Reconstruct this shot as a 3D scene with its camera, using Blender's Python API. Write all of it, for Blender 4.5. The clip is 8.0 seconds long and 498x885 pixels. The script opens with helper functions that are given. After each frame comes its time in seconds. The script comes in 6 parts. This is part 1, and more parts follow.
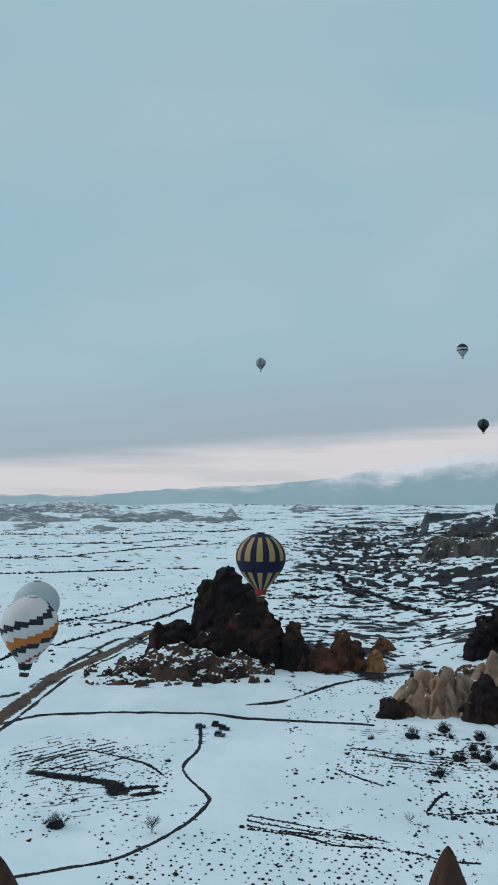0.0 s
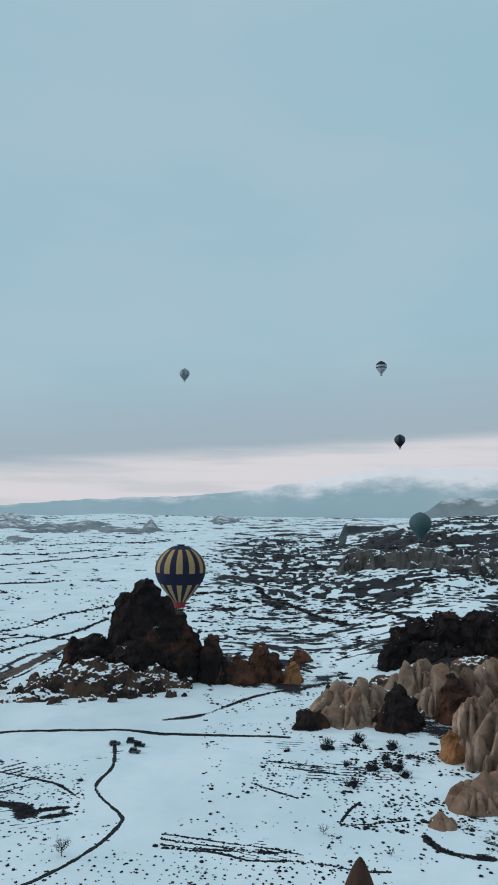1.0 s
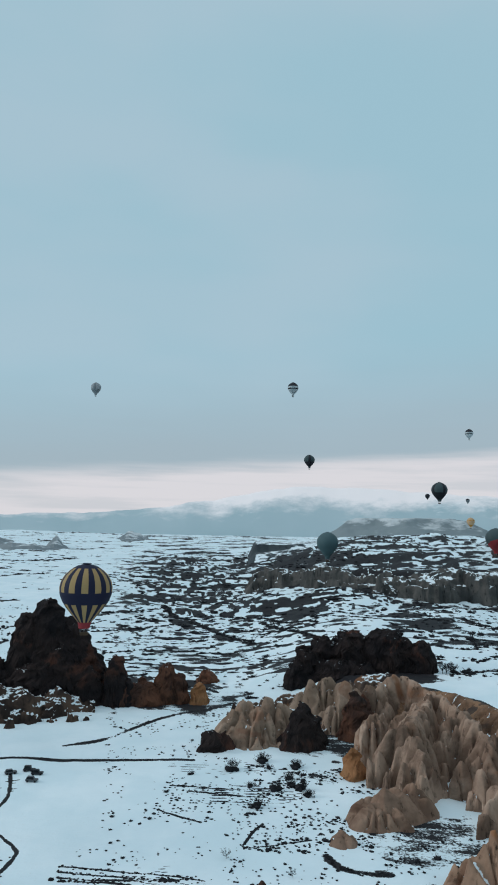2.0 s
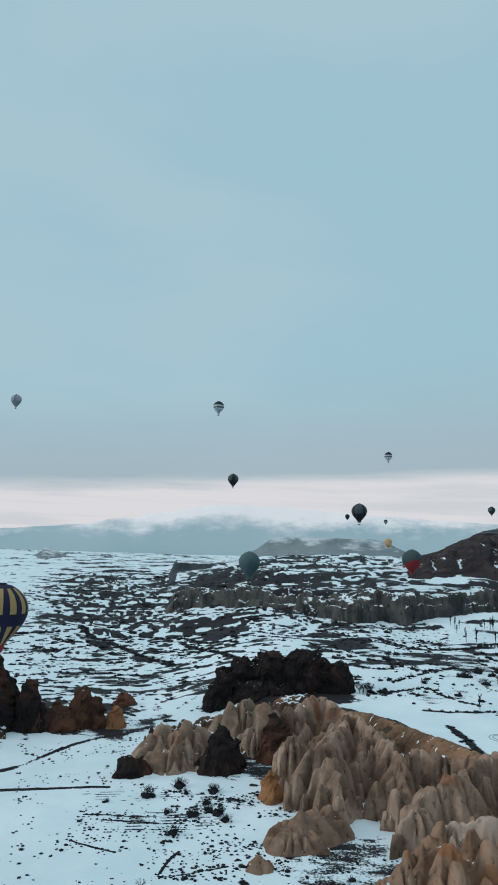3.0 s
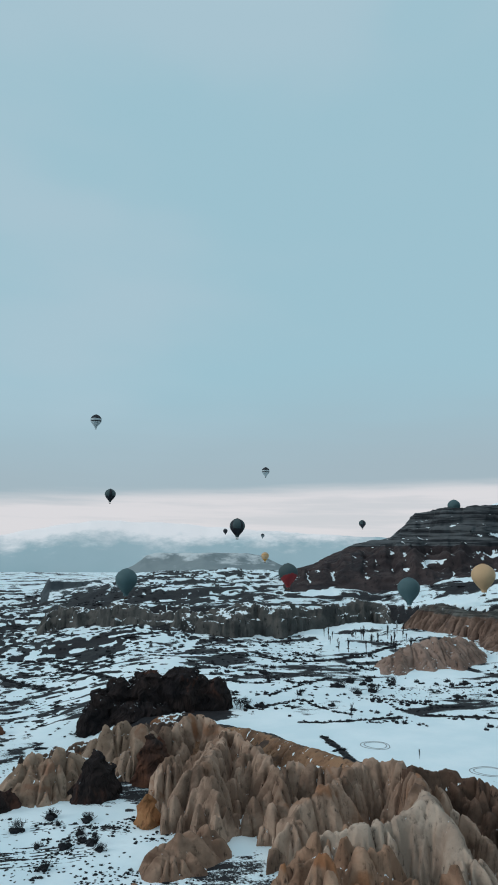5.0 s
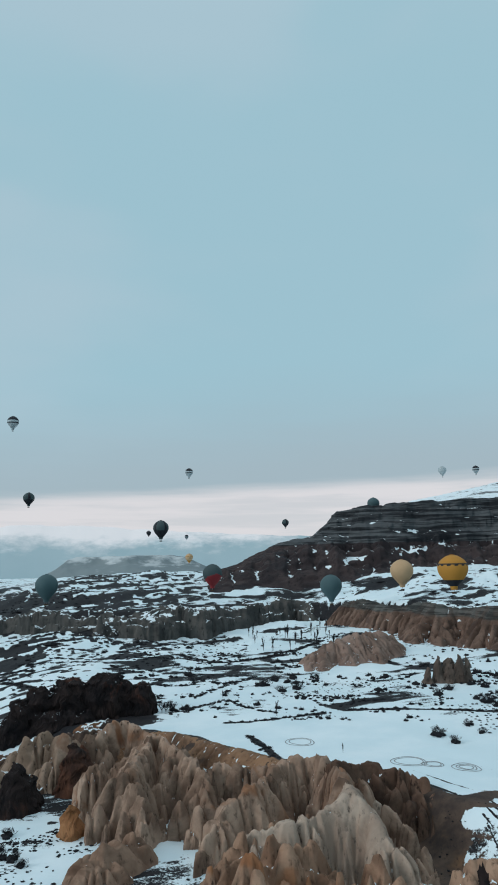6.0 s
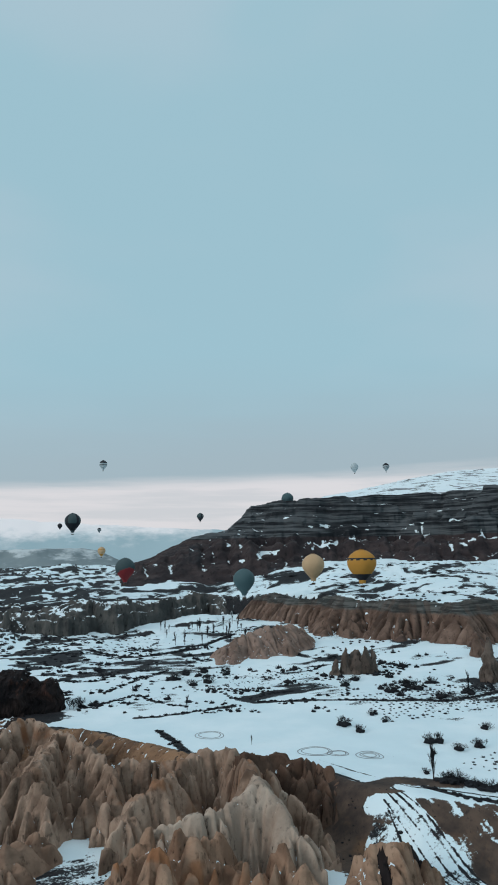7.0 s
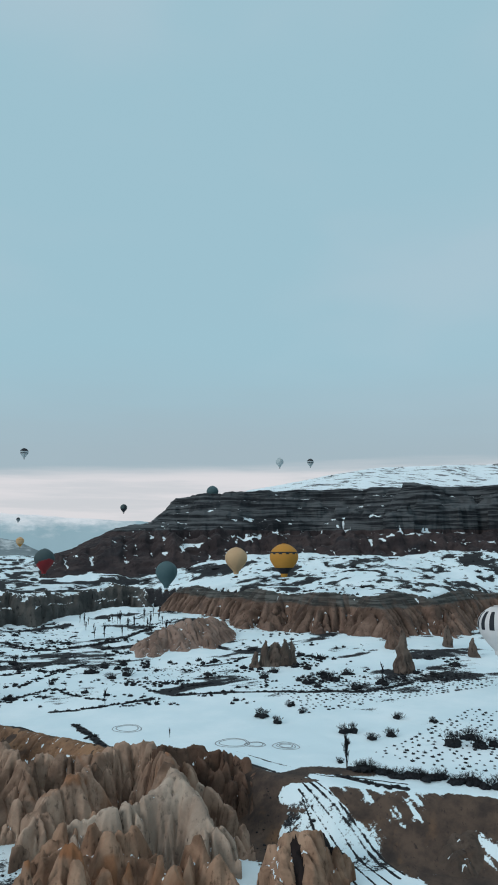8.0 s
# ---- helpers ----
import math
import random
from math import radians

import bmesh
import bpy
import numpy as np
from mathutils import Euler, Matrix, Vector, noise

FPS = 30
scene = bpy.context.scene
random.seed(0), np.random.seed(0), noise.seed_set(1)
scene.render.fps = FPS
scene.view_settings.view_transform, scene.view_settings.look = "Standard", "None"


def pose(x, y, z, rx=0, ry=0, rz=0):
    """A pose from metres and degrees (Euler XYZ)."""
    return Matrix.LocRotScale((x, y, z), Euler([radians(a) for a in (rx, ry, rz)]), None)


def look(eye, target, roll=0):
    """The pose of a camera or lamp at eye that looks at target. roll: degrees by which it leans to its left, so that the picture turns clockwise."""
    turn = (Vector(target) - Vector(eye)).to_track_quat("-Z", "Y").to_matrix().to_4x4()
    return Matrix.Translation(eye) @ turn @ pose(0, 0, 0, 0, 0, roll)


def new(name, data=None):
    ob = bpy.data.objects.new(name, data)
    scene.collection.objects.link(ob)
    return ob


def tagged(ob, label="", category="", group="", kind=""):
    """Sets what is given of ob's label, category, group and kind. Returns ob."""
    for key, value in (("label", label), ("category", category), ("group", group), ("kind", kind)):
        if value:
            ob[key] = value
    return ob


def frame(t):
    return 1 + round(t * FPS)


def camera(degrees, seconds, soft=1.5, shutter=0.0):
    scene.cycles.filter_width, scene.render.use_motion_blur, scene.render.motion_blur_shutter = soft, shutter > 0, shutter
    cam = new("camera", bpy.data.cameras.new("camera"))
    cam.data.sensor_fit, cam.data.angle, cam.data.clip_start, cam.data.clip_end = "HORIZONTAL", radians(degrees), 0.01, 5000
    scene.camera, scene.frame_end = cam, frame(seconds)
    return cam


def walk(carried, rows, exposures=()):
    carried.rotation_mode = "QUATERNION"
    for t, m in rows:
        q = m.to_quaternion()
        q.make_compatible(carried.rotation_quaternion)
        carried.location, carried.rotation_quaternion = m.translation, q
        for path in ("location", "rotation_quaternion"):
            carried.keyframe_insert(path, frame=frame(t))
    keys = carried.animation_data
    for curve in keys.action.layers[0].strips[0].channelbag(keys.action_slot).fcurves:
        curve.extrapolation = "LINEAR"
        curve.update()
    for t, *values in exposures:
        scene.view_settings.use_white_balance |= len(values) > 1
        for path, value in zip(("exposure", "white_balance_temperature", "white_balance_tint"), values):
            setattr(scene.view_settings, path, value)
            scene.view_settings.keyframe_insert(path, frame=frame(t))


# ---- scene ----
cam = camera(39.54, 8.0, soft=1.8)
# seconds, eye x, y, z, pitch up, roll, yaw
PATH_ROWS = [
    (0.0, 0.00, -0.00, 90.00, 4.62, -0.05, -0.00),
    (0.5, 0.04, 0.15, 90.13, 5.07, -0.25, -2.99),
    (1.0, 0.03, 0.28, 90.36, 5.59, -0.61, -6.49),
    (1.5, -0.02, 0.33, 90.54, 6.32, -0.84, -10.07),
    (2.0, -0.09, 0.18, 90.92, 7.16, -1.20, -13.89),
    (3.5, -1.62, -0.22, 92.41, 9.49, -1.81, -22.70),
    (4.0, -1.81, -0.15, 92.55, 10.01, -1.57, -24.77),
    (4.5, -1.83, -0.13, 92.74, 10.10, -1.28, -27.40),
    (6.0, -1.85, -0.12, 93.30, 10.24, 0.97, -36.41),
    (6.5, -1.92, -0.30, 93.50, 9.87, 1.26, -39.86),
    (7.0, -2.03, -0.49, 93.72, 9.62, 0.85, -43.42),
    (7.5, -2.01, -0.57, 93.87, 9.27, 0.53, -46.70),
    (8.0, -2.20, -0.52, 93.96, 8.98, 0.15, -49.68),
]
walk(cam, [(t, pose(x, y, z, 90 + pitch, roll, yaw)) for t, x, y, z, pitch, roll, yaw in PATH_ROWS],
     [(0.0, -0.11, 6470, 13), (2.0, -0.02, 6450, 12), (3.5, 0.0, 6490, 10.5), (8.0, 0.0, 6510, 11)])

# ---- world, sun ----
SUN_EL, SUN_AZ = 23.0, -78.0
world = bpy.data.worlds.new("overcast_sky")
scene.world = world
world.use_nodes = True
wn, wl = world.node_tree.nodes, world.node_tree.links
wn.clear()


def wnode(kind, **values):
    n = wn.new(kind)
    for key, value in values.items():
        if key in n.inputs:
            n.inputs[key].default_value = value
    return n


def wmath(op, a, b=None, c=None, clamp=False):
    n = wn.new("ShaderNodeMath")
    n.operation, n.use_clamp = op, clamp
    for k, v in enumerate((a, b, c)):
        if v is None:
            continue
        if isinstance(v, (int, float)):
            n.inputs[k].default_value = v
        else:
            wl.new(v, n.inputs[k])
    return n.outputs[0]


def wmix(fac, a, b):
    n = wn.new("ShaderNodeMix")
    n.data_type = "RGBA"
    wl.new(fac, n.inputs[0])
    for k, v in ((6, a), (7, b)):
        if isinstance(v, tuple):
            n.inputs[k].default_value = (*v, 1)
        else:
            wl.new(v, n.inputs[k])
    return n.outputs[2]


def wramp(v, lo, hi):
    n = wn.new("ShaderNodeMapRange")
    n.interpolation_type = "SMOOTHSTEP"
    wl.new(v, n.inputs[0])
    n.inputs[1].default_value, n.inputs[2].default_value = lo, hi
    return n.outputs[0]


coord = wn.new("ShaderNodeTexCoord")
split = wn.new("ShaderNodeSeparateXYZ")
wl.new(coord.outputs["Generated"], split.inputs[0])
dx, dy, dz = split.outputs
stretch = wn.new("ShaderNodeMapping")
stretch.inputs["Scale"].default_value = (1.0, 1.0, 2.6)
wl.new(coord.outputs["Generated"], stretch.inputs[0])
soft_cloud = wnode("ShaderNodeTexNoise", Scale=2.2, Detail=3.0, Roughness=0.45)
wl.new(stretch.outputs[0], soft_cloud.inputs["Vector"])
streak_map = wn.new("ShaderNodeMapping")
streak_map.inputs["Scale"].default_value = (1.0, 1.0, 16.0)
wl.new(coord.outputs["Generated"], streak_map.inputs[0])
streak = wnode("ShaderNodeTexNoise", Scale=3.2, Detail=5.0, Roughness=0.55)
wl.new(streak_map.outputs[0], streak.inputs["Vector"])
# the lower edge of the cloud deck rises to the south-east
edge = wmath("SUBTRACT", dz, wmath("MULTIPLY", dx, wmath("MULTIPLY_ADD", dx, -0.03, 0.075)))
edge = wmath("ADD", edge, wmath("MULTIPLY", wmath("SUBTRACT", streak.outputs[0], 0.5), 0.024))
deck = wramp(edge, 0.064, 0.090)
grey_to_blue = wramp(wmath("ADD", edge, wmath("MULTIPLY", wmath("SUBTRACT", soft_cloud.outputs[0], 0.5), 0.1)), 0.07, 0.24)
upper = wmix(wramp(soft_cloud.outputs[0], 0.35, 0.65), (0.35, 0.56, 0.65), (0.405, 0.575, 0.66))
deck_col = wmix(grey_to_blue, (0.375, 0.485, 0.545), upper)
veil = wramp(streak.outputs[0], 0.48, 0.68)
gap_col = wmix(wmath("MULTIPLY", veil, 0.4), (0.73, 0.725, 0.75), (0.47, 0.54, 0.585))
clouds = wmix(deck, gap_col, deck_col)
# an overcast sky is brightest at its zenith
clouds = wmix(wramp(dz, 0.66, 0.96), clouds, (0.90, 0.97, 1.02))
sky = wn.new("ShaderNodeTexSky")
sky.sky_type, sky.sun_disc = "NISHITA", False
sky.sun_elevation, sky.sun_rotation = radians(SUN_EL), radians(SUN_AZ)
clear_bg, cloud_bg = wnode("ShaderNodeBackground", Strength=0.06), wnode("ShaderNodeBackground", Strength=1.0)
wl.new(sky.outputs[0], clear_bg.inputs[0])
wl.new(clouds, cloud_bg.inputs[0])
cover = wnode("ShaderNodeMixShader", Fac=0.94)
wl.new(clear_bg.outputs[0], cover.inputs[1])
wl.new(cloud_bg.outputs[0], cover.inputs[2])
world_out = wn.new("ShaderNodeOutputWorld")
wl.new(cover.outputs[0], world_out.inputs[0])

sun_data = bpy.data.lights.new("sun", "SUN")
sun_data.energy, sun_data.angle, sun_data.color = 1.1, radians(20), (1.0, 0.96, 0.92)
sun = new("sun", sun_data)
sun_dir = Vector((math.sin(radians(SUN_AZ)) * math.cos(radians(SUN_EL)), math.cos(radians(SUN_AZ)) * math.cos(radians(SUN_EL)), math.sin(radians(SUN_EL))))
sun.matrix_world = look(sun_dir * 500, (0, 0, 0))

# ---- materials ----
class Graph:
    """A small helper to wire one material."""

    def __init__(self, name):
        self.mat = bpy.data.materials.new(name)
        self.mat.use_nodes = True
        self.n, self.l = self.mat.node_tree.nodes, self.mat.node_tree.links
        self.n.clear()
        self.out = self.n.new("ShaderNodeOutputMaterial")
        self.bsdf = self.n.new("ShaderNodeBsdfPrincipled")
        self.l.new(self.bsdf.outputs[0], self.out.inputs[0])
        self.geo = self.n.new("ShaderNodeNewGeometry")

    def put(self, socket, v):
        if isinstance(v, tuple):
            socket.default_value = (*v, 1) if len(v) == 3 and len(socket.default_value) == 4 else v
        elif isinstance(v, (int, float)):
            socket.default_value = v
        else:
            self.l.new(v, socket)

    def math(self, op, a, b=None, c=None, clamp=False):
        n = self.n.new("ShaderNodeMath")
        n.operation, n.use_clamp = op, clamp
        for k, v in enumerate((a, b, c)):
            if v is not None:
                self.put(n.inputs[k], v)
        return n.outputs[0]

    def noise(self, scale, detail=4.0, rough=0.55, stretch=(1, 1, 1), warp=0.0, turn=0.0):
        m = self.n.new("ShaderNodeMapping")
        m.inputs["Scale"].default_value = stretch
        where = self.geo.outputs["Position"]
        if turn:
            spin = self.n.new("ShaderNodeMapping")
            spin.inputs["Rotation"].default_value = (0, 0, radians(turn))
            self.l.new(where, spin.inputs[0])
            where = spin.outputs[0]
        self.l.new(where, m.inputs[0])
        t = self.n.new("ShaderNodeTexNoise")
        t.inputs["Scale"].default_value, t.inputs["Detail"].default_value = scale, detail
        t.inputs["Roughness"].default_value, t.inputs["Distortion"].default_value = rough, warp
        self.l.new(m.outputs[0], t.inputs["Vector"])
        return t.outputs[0]

    def ramp(self, v, lo, hi):
        n = self.n.new("ShaderNodeMapRange")
        n.interpolation_type = "SMOOTHSTEP"
        self.put(n.inputs[0], v)
        n.inputs[1].default_value, n.inputs[2].default_value = lo, hi
        return n.outputs[0]

    def mix(self, fac, a, b):
        n = self.n.new("ShaderNodeMix")
        n.data_type = "RGBA"
        self.put(n.inputs[0], fac)
        self.put(n.inputs[6], a)
        self.put(n.inputs[7], b)
        return n.outputs[2]

    def attr(self, name):
        n = self.n.new("ShaderNodeAttribute")
        n.attribute_name = name
        return n.outputs["Fac"]

    def xyz(self, v):
        n = self.n.new("ShaderNodeSeparateXYZ")
        self.l.new(v, n.inputs[0])
        return n.outputs

    def finish(self, colour, rough=0.85, height=None, strength=0.5, distance=0.3):
        self.put(self.bsdf.inputs["Base Color"], colour)
        self.put(self.bsdf.inputs["Roughness"], rough)
        self.bsdf.inputs["Specular IOR Level"].default_value = 0.2
        if height is not None:
            b = self.n.new("ShaderNodeBump")
            b.inputs["Strength"].default_value, b.inputs["Distance"].default_value = strength, distance
            self.l.new(height, b.inputs["Height"])
            self.l.new(b.outputs[0], self.bsdf.inputs["Normal"])
        return self.mat


SNOW = (0.70, 0.79, 0.83)


def snow_ground():
    """Snow cover, with bare soil and scrub where the attribute soil says, and trodden or tuff earth by the attribute earth."""
    g = Graph("snow_and_soil")
    fine, mid = g.noise(1.1, 5, 0.6), g.noise(0.17, 5, 0.65, (0.36, 1, 1), 0, 22)
    broken = g.math("ADD", g.math("ADD", g.math("MULTIPLY", fine, 0.22), g.math("MULTIPLY", mid, 0.30)), g.math("MULTIPLY", g.noise(0.06, 6, 0.7, (0.45, 1, 1), 0, 22), 0.48))
    soil = g.math("ADD", g.attr("soil"), g.math("MULTIPLY", g.math("SUBTRACT", broken, 0.5), 2.6))
    soil = g.ramp(soil, 0.45, 0.58)
    earth = g.ramp(g.math("ADD", g.attr("earth"), g.math("MULTIPLY", g.math("SUBTRACT", broken, 0.5), 2.6)), 0.44, 0.56)
    snow = g.mix(g.ramp(g.noise(0.03, 5, 0.6), 0.35, 0.7), (0.61, 0.74, 0.79), (0.705, 0.805, 0.845))
    snow = g.mix(g.math("MULTIPLY", g.ramp(fine, 0.58, 0.75), 0.25), snow, (0.55, 0.56, 0.56))
    snow_tip = g.math("MULTIPLY", g.ramp(g.noise(0.5, 5, 0.7), 0.58, 0.72), 0.07)
    dark = g.mix(g.ramp(mid, 0.35, 0.7), (0.008, 0.009, 0.012), (0.020, 0.019, 0.021))
    dark = g.mix(snow_tip, dark, (0.42, 0.45, 0.48))
    tan = g.mix(g.ramp(g.noise(0.09, 5, 0.65), 0.3, 0.7), (0.034, 0.025, 0.022), (0.098, 0.066, 0.049))
    tan = g.mix(g.ramp(g.noise(0.05, 4, 0.6, warp=0.6), 0.56, 0.74), tan, (0.150, 0.084, 0.047))
    tan = g.mix(g.ramp(g.noise(0.5, 5, 0.7, (0.5, 1, 1), 0, -40), 0.44, 0.30), tan, (0.030, 0.022, 0.020))
    colour = g.mix(earth, g.mix(soil, snow, dark), tan)
    return g.finish(colour, 0.8, broken, 0.6, 0.6)


def rock(name, dark, mid, light, snow=0.75, size=1.0, stain=None, vary=0.0, drift=False, cap=None, lay=None):
    """Weathered rock with snow lying where it is flat enough. snow: the upward slant from which snow stays."""
    g = Graph(name)
    big, small = g.noise(0.06 / size, 5, 0.6, warp=0.4), g.noise(0.45 / size, 6, 0.65)
    streaks = g.noise(0.5 / size, 4, 0.6, (1, 1, 0.16))
    c = g.mix(g.ramp(big, 0.36, 0.64), mid, light)
    c = g.mix(g.ramp(g.math("ADD", g.math("MULTIPLY", streaks, 0.6), g.math("MULTIPLY", small, 0.4)), 0.48, 0.31), c, dark)
    if stain:
        c = g.mix(g.ramp(g.noise(0.035 / size, 4, 0.6, warp=0.8), 0.56, 0.68), c, stain)
    if cap:
        z = g.math("ADD", g.xyz(g.geo.outputs["Position"])[2], g.math("MULTIPLY", g.math("SUBTRACT", big, 0.5), 9.0))
        bed = g.ramp(g.noise(0.5 / size, 4, 0.65, (0.05, 0.05, 1)), 0.42, 0.62)
        c = g.mix(g.ramp(z, cap[0], cap[0] + 2.5), c, g.mix(bed, cap[1], cap[2]))
    if vary:
        info = g.n.new("ShaderNodeObjectInfo")
        c = g.mix(g.math("MULTIPLY", info.outputs["Random"], vary), c, g.mix(g.ramp(big, 0.4, 0.6), dark, mid))
    up = g.xyz(g.geo.outputs["Normal"])[2]
    lie = g.math("ADD", up, g.math("MULTIPLY", g.math("SUBTRACT", g.noise(0.13 / size, 5, 0.65, (lay[0], 1, 1) if lay else (1, 1, 1), 0, lay[1] if lay else 0), 0.5), 0.9 if not lay else 1.5))
    lie = g.math("ADD", lie, g.math("MULTIPLY", g.math("SUBTRACT", small, 0.5), 0.35))
    if lay:
        lie = g.math("ADD", lie, g.math("MULTIPLY", g.attr("snowbank"), 0.75))
    if drift:
        lie = g.math("ADD", lie, g.math("MULTIPLY", g.ramp(g.attr("drift"), 0.6, -0.4), -0.5))
    c = g.mix(g.ramp(lie, snow, snow + 0.07), c, SNOW)
    h = g.math("ADD", g.math("MULTIPLY", small, 0.6), g.math("MULTIPLY", streaks, 0.4))
    return g.finish(c, 0.92, h, 0.9, 0.9 * size)


def plain(name, colour, rough=0.7, vary=0.25, scale=0.6, metal=0.0):
    g = Graph(name)
    n = g.noise(scale, 4, 0.6)
    lo = tuple(v * (1 - vary) for v in colour)
    hi = tuple(min(1, v * (1 + vary)) for v in colour)
    g.bsdf.inputs["Metallic"].default_value = metal
    return g.finish(g.mix(g.ramp(n, 0.3, 0.7), lo, hi), rough)


def far_hill(name, low, high, snow, glow, streak_lo=0.48, streak_hi=0.66, scale=0.0035, mist_tint=None):
    """Far hills with kilometres of misty air painted into their colours and a glow."""
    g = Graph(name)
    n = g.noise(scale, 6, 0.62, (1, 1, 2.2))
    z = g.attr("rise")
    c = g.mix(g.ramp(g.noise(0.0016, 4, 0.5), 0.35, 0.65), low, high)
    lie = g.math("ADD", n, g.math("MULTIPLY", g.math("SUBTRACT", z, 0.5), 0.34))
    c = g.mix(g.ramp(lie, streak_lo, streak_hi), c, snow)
    # upper slopes are coloured like the bright cloud gap to imitate mist
    if mist_tint:
        c = g.mix(g.ramp(g.math("ADD", z, g.math("MULTIPLY", g.math("SUBTRACT", g.noise(0.0024, 6, 0.65, (1, 1, 1.8)), 0.5), 1.3)), 0.40, 0.85), c, mist_tint)
    # the glow imitates light that hazy air would add
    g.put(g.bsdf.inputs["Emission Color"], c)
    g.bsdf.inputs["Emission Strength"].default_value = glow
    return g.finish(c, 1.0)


M_GROUND = snow_ground()
M_BLACK = rock("dark_basalt_rock", (0.004, 0.004, 0.005), (0.010, 0.008, 0.009), (0.021, 0.014, 0.013), 1.0, 0.8, (0.066, 0.029, 0.020))
M_SCREE = rock("snowy_scree", (0.007, 0.006, 0.006), (0.024, 0.017, 0.015), (0.095, 0.060, 0.043), 0.80, 0.9)
M_RUBBLE = rock("brown_rubble", (0.008, 0.007, 0.007), (0.036, 0.025, 0.021), (0.115, 0.076, 0.056), 0.88, 0.8, (0.16, 0.078, 0.04))
M_BANK = rock("orange_brown_tuff", (0.040, 0.025, 0.018), (0.150, 0.086, 0.054), (0.290, 0.168, 0.098), 0.80, 0.8, (0.070, 0.046, 0.036), 0.5, True)
M_RED = rock("red_brown_rock", (0.010, 0.007, 0.007), (0.046, 0.023, 0.017), (0.115, 0.050, 0.030), 1.0, 0.8, (0.02, 0.016, 0.015))
M_SPIRE = rock("dark_red_tuff", (0.010, 0.006, 0.006), (0.034, 0.018, 0.014), (0.070, 0.036, 0.026), 1.0, 0.8)
M_TUFF = rock("tan_tuff", (0.024, 0.015, 0.011), (0.232, 0.149, 0.107), (0.415, 0.300, 0.228), 0.73, 1.0, (0.235, 0.115, 0.063), 0.62, True)
M_TUFF_WARM = rock("warm_tan_tuff", (0.028, 0.016, 0.011), (0.212, 0.122, 0.080), (0.365, 0.236, 0.163), 0.73, 0.8, (0.250, 0.112, 0.054), 0.62, True)
M_TUFF_BROWN = rock("dark_brown_tuff", (0.016, 0.010, 0.008), (0.080, 0.047, 0.033), (0.140, 0.086, 0.062), 0.66, 0.8, (0.055, 0.034, 0.026), 0.4, True)
M_TUFF_LOW = rock("brown_tan_tuff", (0.030, 0.018, 0.013), (0.185, 0.112, 0.078), (0.290, 0.192, 0.138), 0.92, 0.8, (0.120, 0.068, 0.046), 0.5, True)
M_TUFF_PALE = rock("pale_grey_tuff", (0.055, 0.040, 0.032), (0.300, 0.225, 0.176), (0.42, 0.335, 0.270), 0.66, 0.8, None, 0.3, True)
M_TUFF_GREY = rock("pale_tuff", (0.038, 0.026, 0.020), (0.245, 0.168, 0.120), (0.345, 0.250, 0.188), 0.86, 0.8, (0.21, 0.115, 0.075), 0.45, True)
M_ORANGE = rock("orange_tuff", (0.10, 0.045, 0.022), (0.24, 0.105, 0.045), (0.32, 0.16, 0.075), 1.3, 0.6)
M_CLIFF = rock("grey_tuff_cliff", (0.013, 0.014, 0.015), (0.046, 0.047, 0.046), (0.092, 0.089, 0.083), 0.86, 1.6)
M_CLIFF_WARM = rock("grey_brown_rock", (0.020, 0.016, 0.014), (0.072, 0.054, 0.045), (0.135, 0.104, 0.086), 1.1, 0.9)
M_PINK = rock("pink_tuff_cliff", (0.022, 0.015, 0.012), (0.105, 0.066, 0.050), (0.20, 0.132, 0.102), 0.76, 1.1, (0.085, 0.055, 0.045), 0.5, True, (45, (0.030, 0.033, 0.032), (0.105, 0.108, 0.102)))
M_PINK_PALE = rock("pale_pink_tuff", (0.060, 0.042, 0.035), (0.185, 0.125, 0.100), (0.28, 0.198, 0.162), 0.92, 1.0, None, 0.4, True)
M_MESA = rock("layered_mesa_rock", (0.007, 0.007, 0.009), (0.024, 0.019, 0.021), (0.050, 0.037, 0.037), 0.95, 2.4, (0.022, 0.022, 0.026), 0.0, True, (128, (0.012, 0.014, 0.017), (0.080, 0.089, 0.095)), (0.22, -80))
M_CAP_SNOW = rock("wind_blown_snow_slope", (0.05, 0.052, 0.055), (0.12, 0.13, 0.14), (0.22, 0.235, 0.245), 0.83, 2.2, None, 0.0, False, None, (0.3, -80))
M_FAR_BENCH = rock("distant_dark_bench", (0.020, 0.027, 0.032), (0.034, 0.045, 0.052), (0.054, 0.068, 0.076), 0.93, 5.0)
# far colours are paled and greyed towards haze, with an added glow
M_MIST = far_hill("haze_tinted_hill", (0.12, 0.155, 0.172), (0.18, 0.215, 0.232), (0.46, 0.515, 0.54), 0.10, 0.36, 0.50, 0.018)
M_FAR_MESA = far_hill("haze_tinted_mesa", (0.135, 0.175, 0.190), (0.170, 0.212, 0.226), (0.42, 0.47, 0.49), 0.10, 0.52, 0.70, 0.012)
M_MOUNTAIN = far_hill("haze_tinted_mountain", (0.185, 0.268, 0.300), (0.205, 0.284, 0.316), (0.36, 0.42, 0.45), 0.6, 0.56, 0.80, 0.0055, (0.495, 0.495, 0.508))
M_SHRUB = plain("winter_scrub", (0.013, 0.014, 0.017), 0.9, 0.5, 1.5)
M_TWIG = plain("bare_twigs", (0.020, 0.021, 0.024), 0.9, 0.35, 2.0)
M_BARK = plain("dark_bark", (0.035, 0.03, 0.028), 0.9, 0.4, 3.0)

# ---- noise and the lie of the land ----
LATTICE = np.random.RandomState(7).permutation(512)
ANGLES = np.random.RandomState(8).rand(512) * 2 * np.pi
